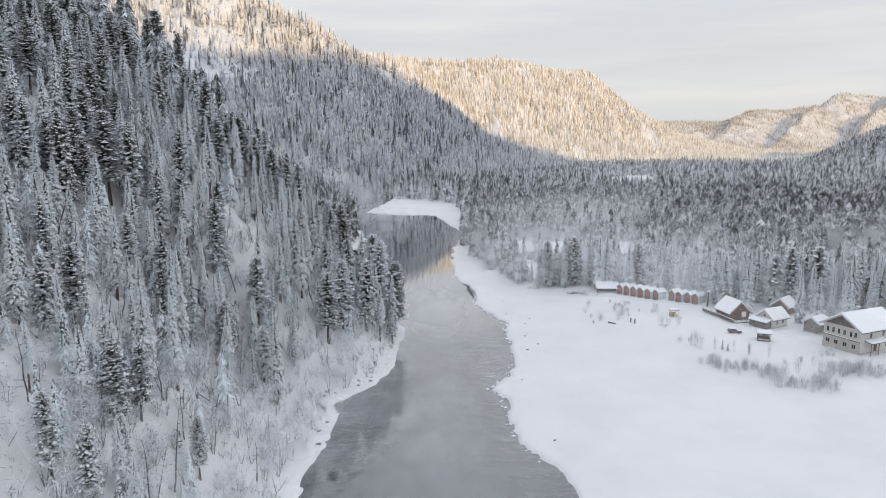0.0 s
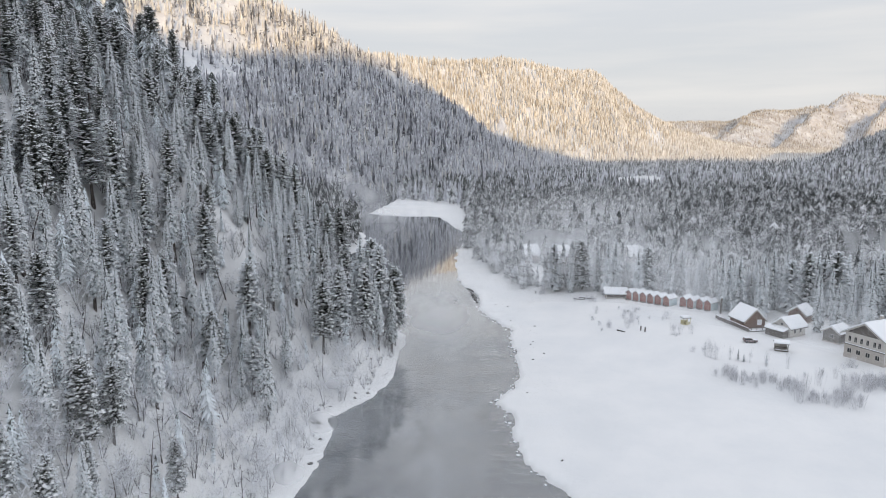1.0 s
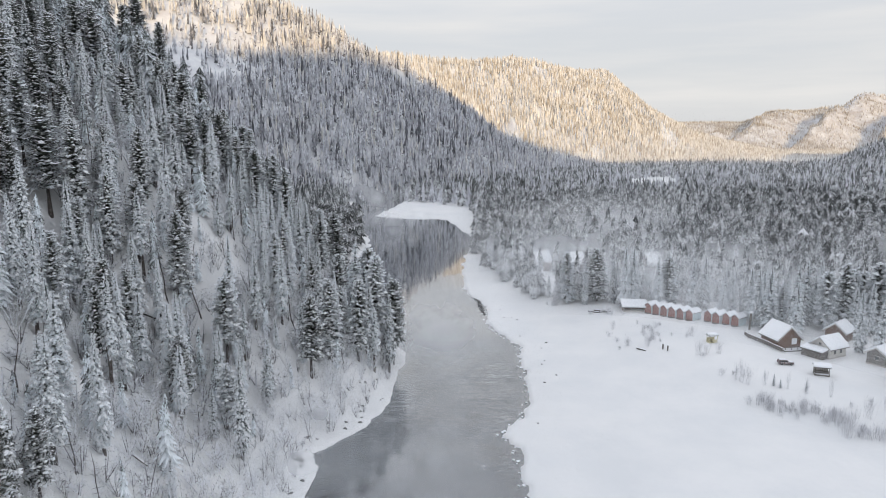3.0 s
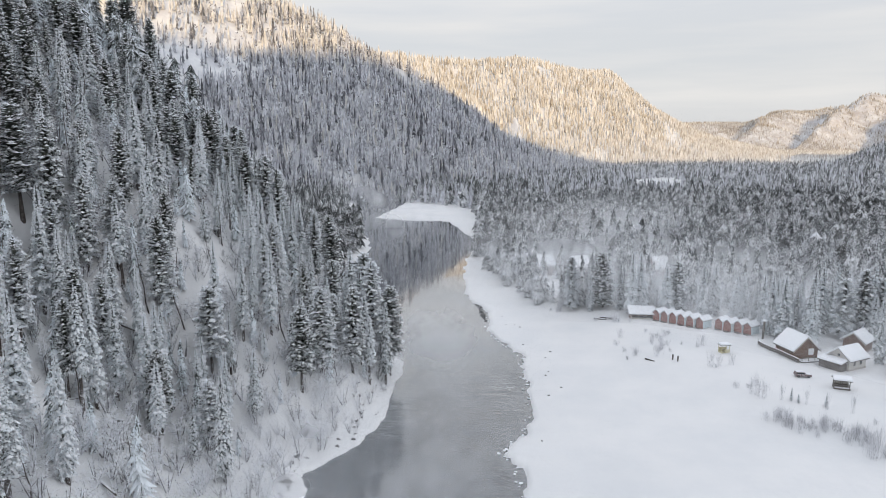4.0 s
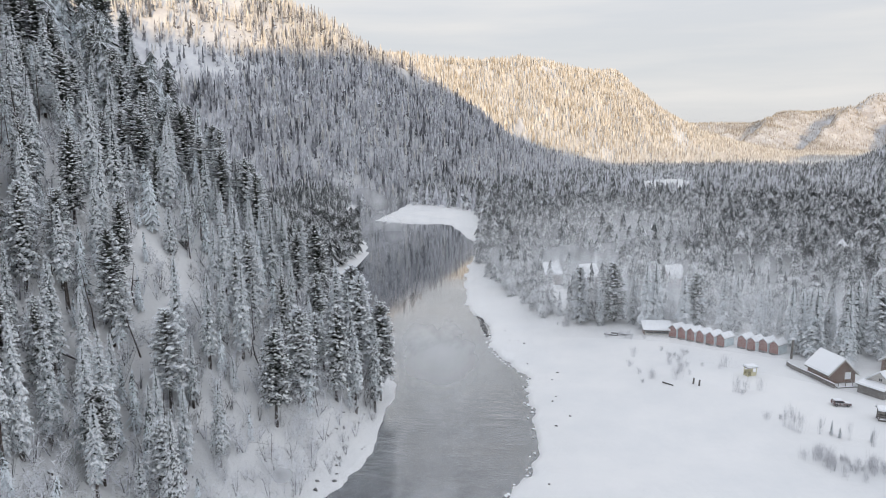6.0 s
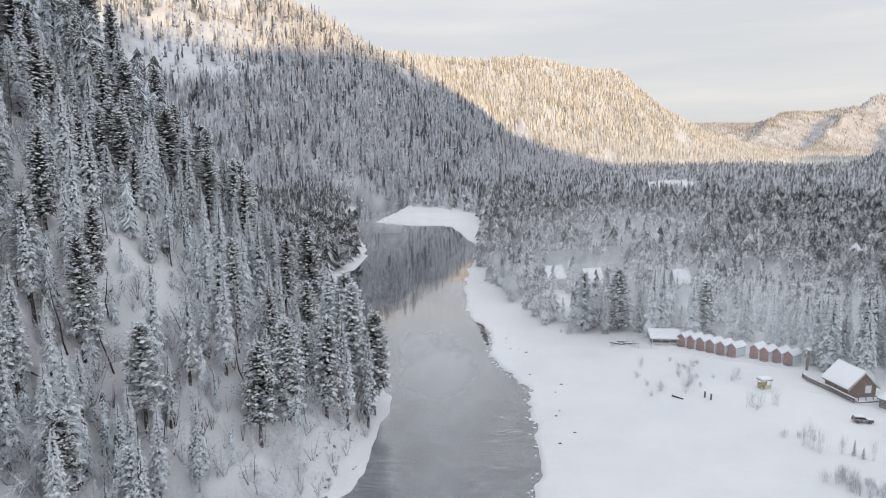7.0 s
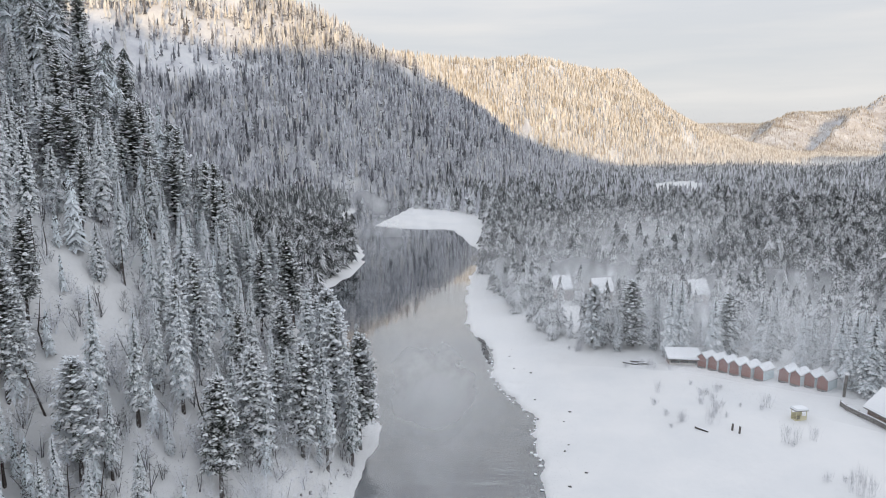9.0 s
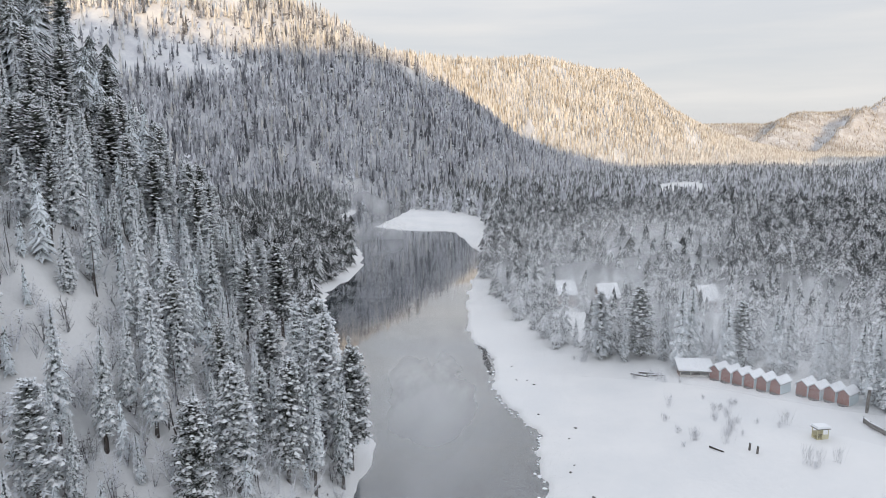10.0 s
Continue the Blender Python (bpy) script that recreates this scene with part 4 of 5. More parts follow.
plant("rimed_scrub", SCRUB, fx, fy, (2.0, 6.0), (1.0, 1.7), BRUSH, "bare grey birch scrub with rime on the snowy slope", "scrub", 305)

WHIPS = [rimed_sapling(8, 22, 420 + s, 0.0034) for s in range(5)]
fx, fy = scatter(-90, -12, 66, 215, 4.2, lambda x, y: ((x < bank_x(np.minimum(y, 186)) - 4) & (x > -0.7 * y - 22) & (y < 180 - 0.58 * x)) * np.where(x > bank_x(np.minimum(y, 186)) - 20, 0.90, 0.65), 306)
plant("rimed_birch_saplings", WHIPS, fx, fy, (4.5, 9.5), (0.9, 1.6), FROST, "slender birch saplings furred with white rime", "scrub", 307)

# thin bare dead trunks among the spruces


def snag_mesh(seed, tall):
    r = np.random.default_rng(seed)
    v, f = [], []

    def limb(a, b, ra, rb):
        a, b = Vector(a), Vector(b)
        side = (b - a).orthogonal().normalized()
        other = (b - a).normalized().cross(side)
        k = len(v)
        for p, q in ((a, ra), (b, rb)):
            for j in range(5):
                v.append(p + q * (math.cos(1.2566 * j) * side + math.sin(1.2566 * j) * other))
        for j in range(5):
            f.append((k + j, k + (j + 1) % 5, k + 5 + (j + 1) % 5, k + 5 + j))

    spine, at = [Vector((0, 0, -0.5))], Vector((0, 0, -0.5))
    for k in range(5):
        at = at + Vector((r.normal(0, 0.12), r.normal(0, 0.12), tall / 5))
        spine.append(at.copy())
    for k in range(5):
        limb(spine[k], spine[k + 1], 0.13 * (1 - k / 5.6), 0.13 * (1 - (k + 1) / 5.6))
    for k in range(16):
        t = r.uniform(0.25, 0.97)
        i = int(t * 5)
        p = spine[i].lerp(spine[i + 1], t * 5 - i)
        a, ln = r.uniform(0, 6.28), r.uniform(0.5, 1.9) * (1.15 - t)
        limb(p, p + Vector((ln * math.cos(a), ln * math.sin(a), ln * r.uniform(-0.1, 0.7))), 0.035, 0.012)
    me = bpy.data.meshes.new("trunk")
    me.from_pydata(v, [], f)
    me.materials.append(BARK)
    me.update()
    return me


snags = [snag_mesh(440 + k, (9.0, 11.0, 7.0, 12.5)[k]) for k in range(4)]
r = np.random.default_rng(445)
fx, fy = scatter(-88, -16, 72, 200, 8.0, lambda x, y: 0.75 * ((x < bank_x(np.minimum(y, 186)) - 6) & (x > -0.66 * y - 10) & (y < 180 - 0.58 * x)), 446)
for x, y in zip(fx[:130], fy[:130]):
    ob = tagged(new("dead_tree", snags[int(r.integers(0, 4))]), "thin bare dead trunk with short broken twigs", "tree", "dead trunks on the steep spur")
    ob.matrix_world = pose(x, y, float(height(np.array([x]), np.array([y]))[0]) - 0.1, r.normal(0, 5), r.normal(0, 5), r.uniform(0, 360))
    ob.scale = [r.uniform(0.7, 1.2)] * 3

# ---- the village ----


def lie(x, y):
    return float(height(np.array([float(x)]), np.array([float(y)]))[0])


def add_box(bm, lo, hi, bevel=0.0):
    m = Matrix.LocRotScale([(a + b) / 2 for a, b in zip(lo, hi)], None, [b - a for a, b in zip(lo, hi)])
    made = bmesh.ops.create_cube(bm, size=1.0, matrix=m)
    if bevel:
        edges = list({e for v in made["verts"] for e in v.link_edges})
        bmesh.ops.bevel(bm, geom=edges, offset=bevel, segments=2, affect="EDGES")
    return bm


def add_prism(bm, outline, way):
    """A flat outline pushed along a vector."""
    a = [bm.verts.new(p) for p in outline]
    b = [bm.verts.new(Vector(p) + Vector(way)) for p in outline]
    bm.faces.new(a)
    bm.faces.new(b[::-1])
    for k in range(len(a)):
        j = (k + 1) % len(a)
        bm.faces.new((a[j], a[k], b[k], b[j]))
    bmesh.ops.recalc_face_normals(bm, faces=bm.faces)
    return bm


def box(lo, hi, bevel=0.0):
    return add_box(bmesh.new(), lo, hi, bevel)


def prism(outline, way):
    return add_prism(bmesh.new(), outline, way)


def snow_pad(outline, way, bevel=0.12):
    bm = prism(outline, way)
    bmesh.ops.bevel(bm, geom=list(bm.edges), offset=bevel, segments=2, affect="EDGES")
    return bm


def window_unit(parent, x, y, z, w, h, facing):
    """A window set on a wall: facing 'y' on the gable, 'x' on a side wall."""
    t = 0.07
    hi = (x + w / 2, y, z + h) if facing == "y" else (x, y + w / 2, z + h)
    lo = (x - w / 2, y - t, z) if facing == "y" else (x - t if x <= 0 else x, y - w / 2, z)
    if facing == "x" and x > 0:
        hi = (x + t, y + w / 2, z + h)
    win = part("window", box(lo, hi), PALE, parent, "pale window frame with dark panes")
    for side in (-1, 1):
        c = side * w * 0.23
        if facing == "y":
            b = box((x + c - w * 0.19, y - t - 0.012, z + 0.1), (x + c + w * 0.19, y - t - 0.004, z + h - 0.1))
        else:
            o = (x - t - 0.012, x - t - 0.004) if x <= 0 else (x + t + 0.004, x + t + 0.012)
            b = box((o[0], y + c - w * 0.19, z + 0.1), (o[1], y + c + w * 0.19, z + h - 0.1))
        part("pane", b, GLASS, win)
    return win


def gable_house(name, label, spot, angle, wide, deep, eave, ridge, wall, gable_mat, base=0.5, over=0.5, chimney=False):
    """Local axes: x along the gable, y back along the ridge, from the gable's corner."""
    root = tagged(new(name), label, "house")
    root.matrix_world = pose(spot[0], spot[1], min(lie(*spot), lie(spot[0] + 4, spot[1])) - 0.15, 0, 0, angle)
    t, mid = 0.25, wide / 2
    part("foundation", box((-0.08, -0.08, -1.2), (wide + 0.08, deep + 0.08, base)), STONE, root, "pale stone foundation")
    gable = [(0, 0, base), (wide, 0, base), (wide, 0, eave), (mid, 0, ridge), (0, 0, eave)]
    part("gable_wall", prism(gable, (0, t, 0)), gable_mat, root)
    part("gable_wall", prism([(x, deep - t, z) for x, _, z in gable], (0, t, 0)), gable_mat, root)
    part("side_wall", box((0, t, base), (t, deep - t, eave)), wall, root)
    part("side_wall", box((wide - t, t, base), (wide, deep - t, eave)), wall, root)
    slope = (ridge - eave) / mid
    for side in (0, 1):
        def sx(x):
            return x if side == 0 else wide - x
        low = eave - slope * over
        sec = [(sx(-over), -over, low), (sx(mid), -over, ridge), (sx(mid), -over, ridge + 0.14), (sx(-over), -over, low + 0.14)]
        panel = part("roof", prism(sec, (0, deep + 2 * over, 0)), GREY_WOOD, root, "boarded roof slope under snow")
        cap = [(sx(-over - 0.1), -over - 0.08, low + 0.16), (sx(mid), -over - 0.08, ridge + 0.16), (sx(mid), -over - 0.08, ridge + 0.56), (sx(-over - 0.1), -over - 0.08, low + 0.52)]
        part("roof_snow", snow_pad(cap, (0, deep + 2 * over + 0.16, 0)), SNOW, panel, "thick smooth snow")
        part("barge_board", prism([(sx(-over), -over - 0.06, low - 0.12), (sx(mid), -over - 0.06, ridge - 0.12), (sx(mid), -over - 0.06, ridge + 0.1), (sx(-over), -over - 0.06, low + 0.1)], (0, 0.05, 0)), PALE, root, "pale barge board")
    if chimney:
        stack = part("chimney", box((mid - 1.0, deep * 0.45, ridge - 0.8), (mid - 0.4, deep * 0.45 + 0.6, ridge + 1.0), 0.03), STONE, root)
        part("snow_cap", box((mid - 1.05, deep * 0.45 - 0.05, ridge + 1.0), (mid - 0.35, deep * 0.45 + 0.65, ridge + 1.25), 0.08), SNOW, stack)
    return root


# the brown log house with its steep roof
house = gable_house("log_house", "brown log house with a steep snow-covered roof", (79.1, 179.6), 10.4, 6.0, 6.4, 2.7, 5.6, LOG, LOG)
for k in range(9):
    part("log", box((-0.06, 0.1, 0.55 + k * 0.23), (0.0, 6.3, 0.74 + k * 0.23), 0.02), LOG, house)
win = part("window", box((3.55, -0.08, 1.35), (4.95, 0.0, 2.95), 0.02), PALE, house, "large window closed with a white board")
part("shutter_board", box((3.65, -0.11, 1.45), (4.90, -0.082, 2.85)), SNOW, win, "white board")
for k in range(6):
    part("log", box((1.3 + 0.42 * k, -0.05, 3.0 + 0.36 * k), (4.7 - 0.42 * k, 0.0, 3.2 + 0.36 * k), 0.02), LOG, house)
for k in range(4):
    part("log", box((0.05, -0.05, 0.62 + 0.5 * k), (3.4, 0.0, 0.9 + 0.5 * k), 0.03), LOG, house)
porch = part("porch", box((0.8, -1.8, 0.1), (5.8, -0.1, 0.4)), GREY_WOOD, house, "low snowy wooden porch")
part("porch_snow", box((0.75, -1.85, 0.4), (5.85, -0.1, 0.62), 0.08), SNOW, porch)
for x in (0.9, 2.5, 4.1, 5.7):
    part("post", box((x - 0.06, -1.75, 0.4), (x + 0.06, -1.63, 1.35)), GREY_WOOD, house)
part("rail", box((0.85, -1.73, 1.3), (5.75, -1.65, 1.4)), GREY_WOOD, house)

# the pale house with a lean-to
house = gable_house("cottage", "pale boarded cottage with a snowy roof and a lean-to", (85.2, 176.6), -61.9, 4.8, 6.0, 2.7, 4.7, PALE, PALE)
lean = part("lean_to", box((-0.6, -2.2, -1.0), (4.4, -0.05, 1.8)), GREY_WOOD, house, "grey wooden lean-to with a snowy roof")
part("lean_to_roof", prism([(-0.9, -2.5, 1.8), (-0.9, 0.0, 2.35), (-0.9, 0.0, 2.5), (-0.9, -2.5, 1.95)], (5.6, 0, 0)), GREY_WOOD, lean)
part("lean_to_snow", snow_pad([(-0.95, -2.6, 1.97), (-0.95, -0.02, 2.53), (-0.95, -0.02, 2.85), (-0.95, -2.6, 2.3)], (5.7, 0, 0)), SNOW, lean, "thick smooth snow")
for y in (1.8, 4.0):
    window_unit(house, 4.8, y, 1.1, 0.8, 1.1, "x")
window_unit(house, 2.4, 0, 3.0, 0.7, 0.7, "y")

# two lesser houses behind
gable_house("cabin", "log cabin with a snow-covered roof among the spruces", (95.0, 188.5), -50, 4.6, 5.0, 2.8, 4.7, LOG, LOG)
house = gable_house("storehouse", "small dark wooden storehouse with a snowy roof", (94.4, 170.0), -58, 4.0, 4.6, 2.9, 4.2, GREY_WOOD, GREY_WOOD)
window_unit(house, 2.2, 0, 1.4, 0.9, 1.0, "y")

# the large two-storey house
house = gable_house("guest_house", "large two-storey pale guest house with a snowy gable roof", (92.6, 157.8), -65.7, 9.2, 13.0, 6.1, 9.0, PALE, PALE, 0.7, 0.8, True)
part("storey_band", box((-0.05, -0.12, 3.25), (9.3, 0.0, 3.5)), GREY_WOOD, house, "jutting band between the storeys")
part("band_snow", box((-0.05, -0.2, 3.5), (9.3, 0.0, 3.62), 0.03), SNOW, house)
part("lower_wall", box((-0.04, -0.06, 0.7), (9.24, -0.002, 3.25)), STONE, house, "plastered lower storey")
part("gable_boards", prism([(0.5, -0.05, 6.25), (8.7, -0.05, 6.25), (4.6, -0.05, 8.8)], (0, 0.045, 0)), GREY_WOOD, house, "grey boarded gable")
for x in (1.1, 2.5, 3.9, 5.3, 6.9, 8.0):
    window_unit(house, x, -0.002, 4.1, 0.62, 1.35, "y")
for x in (1.3, 3.4, 5.6, 7.8):
    window_unit(house, x, -0.062, 1.4, 1.05, 1.2, "y")
window_unit(house, 9.2, 3.6, 4.0, 0.8, 1.5, "x")
window_unit(house, 9.2, 8.0, 4.0, 0.8, 1.5, "x")
window_unit(house, 9.2, 9.5, 1.4, 0.9, 1.3, "x")
part("door", box((9.2, 5.0, 0.7), (9.28, 6.0, 2.8)), LOG, house, "brown entrance door")
canopy = part("canopy", prism([(9.2, 1.5, 3.5), (11.0, 1.5, 3.15), (11.0, 1.5, 3.28), (9.2, 1.5, 3.63)], (0, 6.0, 0)), GREY_WOOD, house, "entrance canopy")
part("canopy_snow", snow_pad([(9.22, 1.45, 3.65), (11.1, 1.45, 3.3), (11.1, 1.45, 3.6), (9.22, 1.45, 3.95)], (0, 6.1, 0), 0.08), SNOW, canopy)
for y in (1.7, 4.5, 7.3):
    part("post", box((10.7, y - 0.07, -1.0), (10.84, y + 0.07, 3.2)), GREY_WOOD, house)


def make_hut():
    """A small pointed hut: red-brown front, pale sides, snow on the roof."""
    root = tagged(new("tourist_hut"), "small red-brown gabled hut with pale side walls and a snowy roof", "hut", "huts in a row at the forest's edge")
    w, s, e, top, deep = 1.10, 0.98, 2.25, 3.05, 3.8
    part("front_wall", prism([(-w, 0, 0.1), (w, 0, 0.1), (s, 0, e), (0, 0, top), (-s, 0, e)], (0, 0.12, 0)), RED_WOOD, root)
    part("back_wall", prism([(-w, deep - 0.12, 0.1), (w, deep - 0.12, 0.1), (s, deep - 0.12, e), (0, deep - 0.12, top), (-s, deep - 0.12, e)], (0, 0.12, 0)), RED_WOOD, root)
    for k in (-1, 1):
        part("side_wall", prism([(k * w, 0.02, 0.1), (k * (w + 0.08), 0.02, 0.1), (k * (s + 0.08), 0.02, e), (k * s, 0.02, e)], (0, deep - 0.04, 0)), TIN, root, "pale blue-grey sheet side wall")
        part("roof", prism([(k * (s + 0.22), -0.25, e - 0.2), (0, -0.25, top + 0.02), (0, -0.25, top + 0.1), (k * (s + 0.22), -0.25, e - 0.1)], (0, deep + 0.4, 0)), GREY_WOOD, root)
        part("roof_snow", snow_pad([(k * (s + 0.3), -0.3, e - 0.12), (0, -0.3, top + 0.12), (0, -0.3, top + 0.40), (k * (s + 0.3), -0.3, e + 0.16)], (0, deep + 0.5, 0), 0.08), SNOW, root, "thick smooth snow")
        part("runner", box((k * 0.8 - 0.1, -0.3, -0.6), (k * 0.8 + 0.1, deep, 0.1)), GREY_WOOD, root)
    door = part("door", box((-0.42, -0.05, 0.2), (0.42, -0.002, 1.85)), RED_WOOD, root, "red-brown plank door")
    part("handle", box((0.28, -0.09, 0.95), (0.34, -0.052, 1.1)), GREY_WOOD, door)
    part("doorstep", box((-0.6, -0.8, -0.4), (0.6, -0.06, 0.12)), GREY_WOOD, root)
    return root


hut_places = [(57.5, 213.4), (59.3, 211.9), (61.1, 210.4), (62.9, 208.9), (64.8, 207.4), (66.9, 206.0), (71.6, 205.0), (73.2, 203.3), (75.6, 202.3), (77.3, 200.5)]
hut = None
for k, (x, y) in enumerate(hut_places):
    m = pose(x, y, lie(x, y) + 0.05, 0, 0, -53.0 + (0.7, -1.2, 0.4, -0.5, 1.1, -0.8, 1.5, 0.2, -1.0, 0.6)[k])
    if hut is None:
        hut = make_hut()
        hut.matrix_world = m
    else:
        copy_thing(hut, m)

# the open shelter beside the huts
shelter = tagged(new("shelter"), "long low log shelter with a snow-covered lean roof", "shelter")
shelter.matrix_world = pose(50.9, 214.9, lie(53, 215) - 0.5, 0, 0, -3)
shelter.scale = (0.95, 0.95, 0.88)
for x in (0.1, 2.3, 4.5, 6.7):
    part("post", box((x - 0.1, 0, -0.5), (x + 0.1, 0.2, 2.2)), PALE, shelter)
part("back_wall", box((0, 3.0, -0.5), (6.8, 3.2, 3.4)), LOG, shelter)
for x in (0.0, 6.62):
    part("side_wall", prism([(x, 0.25, -0.5), (x, 3.0, -0.5), (x, 3.0, 3.2), (x, 0.25, 2.2)], (0.18, 0, 0)), LOG, shelter)
part("parapet", box((0.2, 0.05, -0.4), (6.6, 0.15, 1.0)), PALE, shelter, "pale boarded parapet")
roof = part("roof", prism([(-0.6, -0.7, 2.05), (-0.6, 3.7, 3.6), (-0.6, 3.7, 3.72), (-0.6, -0.7, 2.17)], (8.0, 0, 0)), GREY_WOOD, shelter)
part("roof_snow", snow_pad([(-0.65, -0.8, 2.2), (-0.65, 3.75, 3.74), (-0.65, 3.75, 4.1), (-0.65, -0.8, 2.6)], (8.1, 0, 0)), SNOW, roof, "thick smooth snow")

# the little yellow garden swing with a roof
swing = tagged(new("gazebo"), "small yellow wooden gazebo with a snow-covered roof", "gazebo")
swing.matrix_world = pose(65.7, 185.6, lie(65.7, 185.6) - 0.05, 0, 0, 12)
for x in (-1.4, 1.4):
    for y in (-0.9, 0.9):
        part("post", box((x - 0.07, y - 0.07, -0.3), (x + 0.07, y + 0.07, 2.1)), YELLOW, swing)
part("floor", box((-1.5, -1.0, -0.2), (1.5, 1.0, 0.12)), YELLOW, swing)
part("bench", box((-1.3, 0.4, 0.5), (1.3, 0.85, 0.6), 0.02), YELLOW, swing)
part("back_panel", box((-1.35, 0.82, 0.12), (1.35, 0.9, 1.3)), YELLOW, swing)
part("front_panel", box((-0.3, -0.95, 0.12), (1.35, -0.87, 1.0)), YELLOW, swing, "yellow boarded panel")
for z in (0.55, 1.0):
    part("rail", box((-1.35, -0.94, z), (-0.3, -0.87, z + 0.1)), GREY_WOOD, swing)
roof = part("roof", box((-1.75, -1.25, 2.1), (1.75, 1.25, 2.2)), GREY_WOOD, swing)
part("roof_snow", box((-1.8, -1.3, 2.2), (1.8, 1.3, 2.65), 0.16), SNOW, roof, "thick smooth snow")

swing.scale = (0.72, 0.72, 0.88)

# fence between the huts and the log house
line = [(76.6, 192.2), (76.5, 190.0), (77.1, 187.0), (77.9, 183.8), (78.6, 180.6), (79.3, 177.6)]
fence = tagged(new("fence"), "low snow-capped wooden fence before the log house", "fence")
for (ax, ay), (bx, by) in zip(line, line[1:]):
    az, bz = lie(ax, ay), lie(bx, by)
    part("post", box((ax - 0.09, ay - 0.09, az - 0.4), (ax + 0.09, ay + 0.09, az + 1.25)), GREY_WOOD, fence)
    for h, mat, th, nm in ((0.12, GREY_WOOD, 0.30, "board"), (0.50, GREY_WOOD, 0.30, "board"), (0.86, GREY_WOOD, 0.16, "board"), (1.03, SNOW, 0.14, "snow_cap")):
        bm = bmesh.new()
        wide = 0.05 if mat is GREY_WOOD else 0.14
        side = Vector((by - ay, ax - bx, 0)).normalized() * wide
        a, b = Vector((ax, ay, az + h)), Vector((bx, by, bz + h))
        add_prism(bm, [a + side, a - side, b - side, b + side], (0, 0, th))
        part(nm, bm, mat, fence)

pole = tagged(new("pole"), "stout weathered pole capped with snow", "pole")
pole.matrix_world = pose(79.8, 197.0, lie(79.8, 197.0), 1.5, 1, 0)
part("shaft", box((-0.22, -0.22, -0.5), (0.22, 0.22, 4.6), 0.06), GREY_WOOD, pole)
part("snow_cap", box((-0.45, -0.45, 4.6), (0.45, 0.45, 5.1), 0.18), SNOW, pole)


def make_vehicle(name, label, paint, profile, glass, wide, ln):
    """A side outline pushed across, with wheels, windows and snow on top."""
    root = tagged(new(name), label, "vehicle")
    bm = prism([(x, -wide / 2, z) for x, z in profile], (0, wide, 0))
    bmesh.ops.bevel(bm, geom=list(bm.edges), offset=0.06, segments=2, affect="EDGES")
    part("body", bm, paint, root)
    for sign in (-1, 1):
        y = sign * (wide / 2 + 0.004)
        part("side_window", prism([(x, y, z) for x, z in glass], (0, sign * 0.02, 0)), GLASS, root)
    for x in (-ln * 0.31, ln * 0.31):
        for sign in (-1, 1):
            bm = bmesh.new()
            bmesh.ops.create_cone(bm, cap_ends=True, segments=16, radius1=0.33, radius2=0.33, depth=0.2, matrix=pose(x, sign * (wide / 2 - 0.06), 0.33, 90))
            wheel = part("wheel", bm, RUBBER, root)
            bm = bmesh.new()
            bmesh.ops.create_cone(bm, cap_ends=True, segments=12, radius1=0.18, radius2=0.16, depth=0.05, matrix=pose(x, sign * (wide / 2 + 0.06), 0.33, 90))
            part("rim", bm, GREY_PAINT, wheel)
    for sign in (-1, 1):
        part("headlight", box((-ln / 2 - 0.03, sign * 0.55 - 0.16, 0.62), (-ln / 2 + 0.03, sign * 0.55 + 0.16, 0.8), 0.02), GLASS, root)
    return root


car = make_vehicle("car", "dark estate car dusted with snow in the yard", DARK_PAINT,
                   [(-2.15, 0.3), (2.1, 0.3), (2.15, 0.85), (1.85, 1.4), (0.0, 1.45), (-0.7, 0.95), (-2.1, 0.82)],
                   [(-0.45, 1.0), (1.85, 1.0), (1.7, 1.33), (0.05, 1.36)], 1.7, 4.3)
part("snow", box((-0.1, -0.75, 1.42), (1.9, 0.75, 1.6), 0.07), SNOW, car, "snow on the roof")
part("snow", box((-2.0, -0.72, 0.84), (-0.75, 0.72, 0.98), 0.05), SNOW, car, "snow on the bonnet")
car.matrix_world = pose(75.9, 168.9, lie(75.9, 168.9), 0, 0, 172)
car.scale = (0.76, 0.8, 0.78)

pavilion = tagged(new("pavilion"), "small open wooden pavilion on runners with a snow-laden roof", "pavilion")
pavilion.matrix_world = pose(80.2, 162.0, lie(80.2, 162.0), 0, 0, -18)
for y in (-0.9, 0.9):
    part("runner", box((-1.75, y - 0.12, -0.3), (1.75, y + 0.12, 0.22), 0.04), GREY_WOOD, pavilion)
deck = part("deck", box((-1.7, -1.15, 0.22), (1.7, 1.15, 0.38)), GREY_WOOD, pavilion, "grey plank deck")
part("deck_snow", box((-1.6, -1.2, 0.38), (1.5, 0.0, 0.52), 0.05), SNOW, deck)
for x in (-1.55, 0.0, 1.55):
    for y in (-1.05, 1.05):
        part("post", box((x - 0.06, y - 0.06, 0.38), (x + 0.06, y + 0.06, 2.15)), GREY_WOOD, pavilion)
for z in (0.7, 1.0):
    part("rail", box((-1.5, -1.09, z), (1.5, -1.02, z + 0.12)), GREY_WOOD, pavilion)
    for x in (-1.59, 1.53):
        part("rail", box((x, -1.0, z), (x + 0.06, 1.0, z + 0.12)), GREY_WOOD, pavilion)
part("back_panel", box((-1.5, 1.0, 0.4), (1.5, 1.06, 1.5)), PALE, pavilion, "pale boarded back")
part("bench", box((-1.4, 0.5, 0.75), (1.4, 0.95, 0.83), 0.02), GREY_WOOD, pavilion)
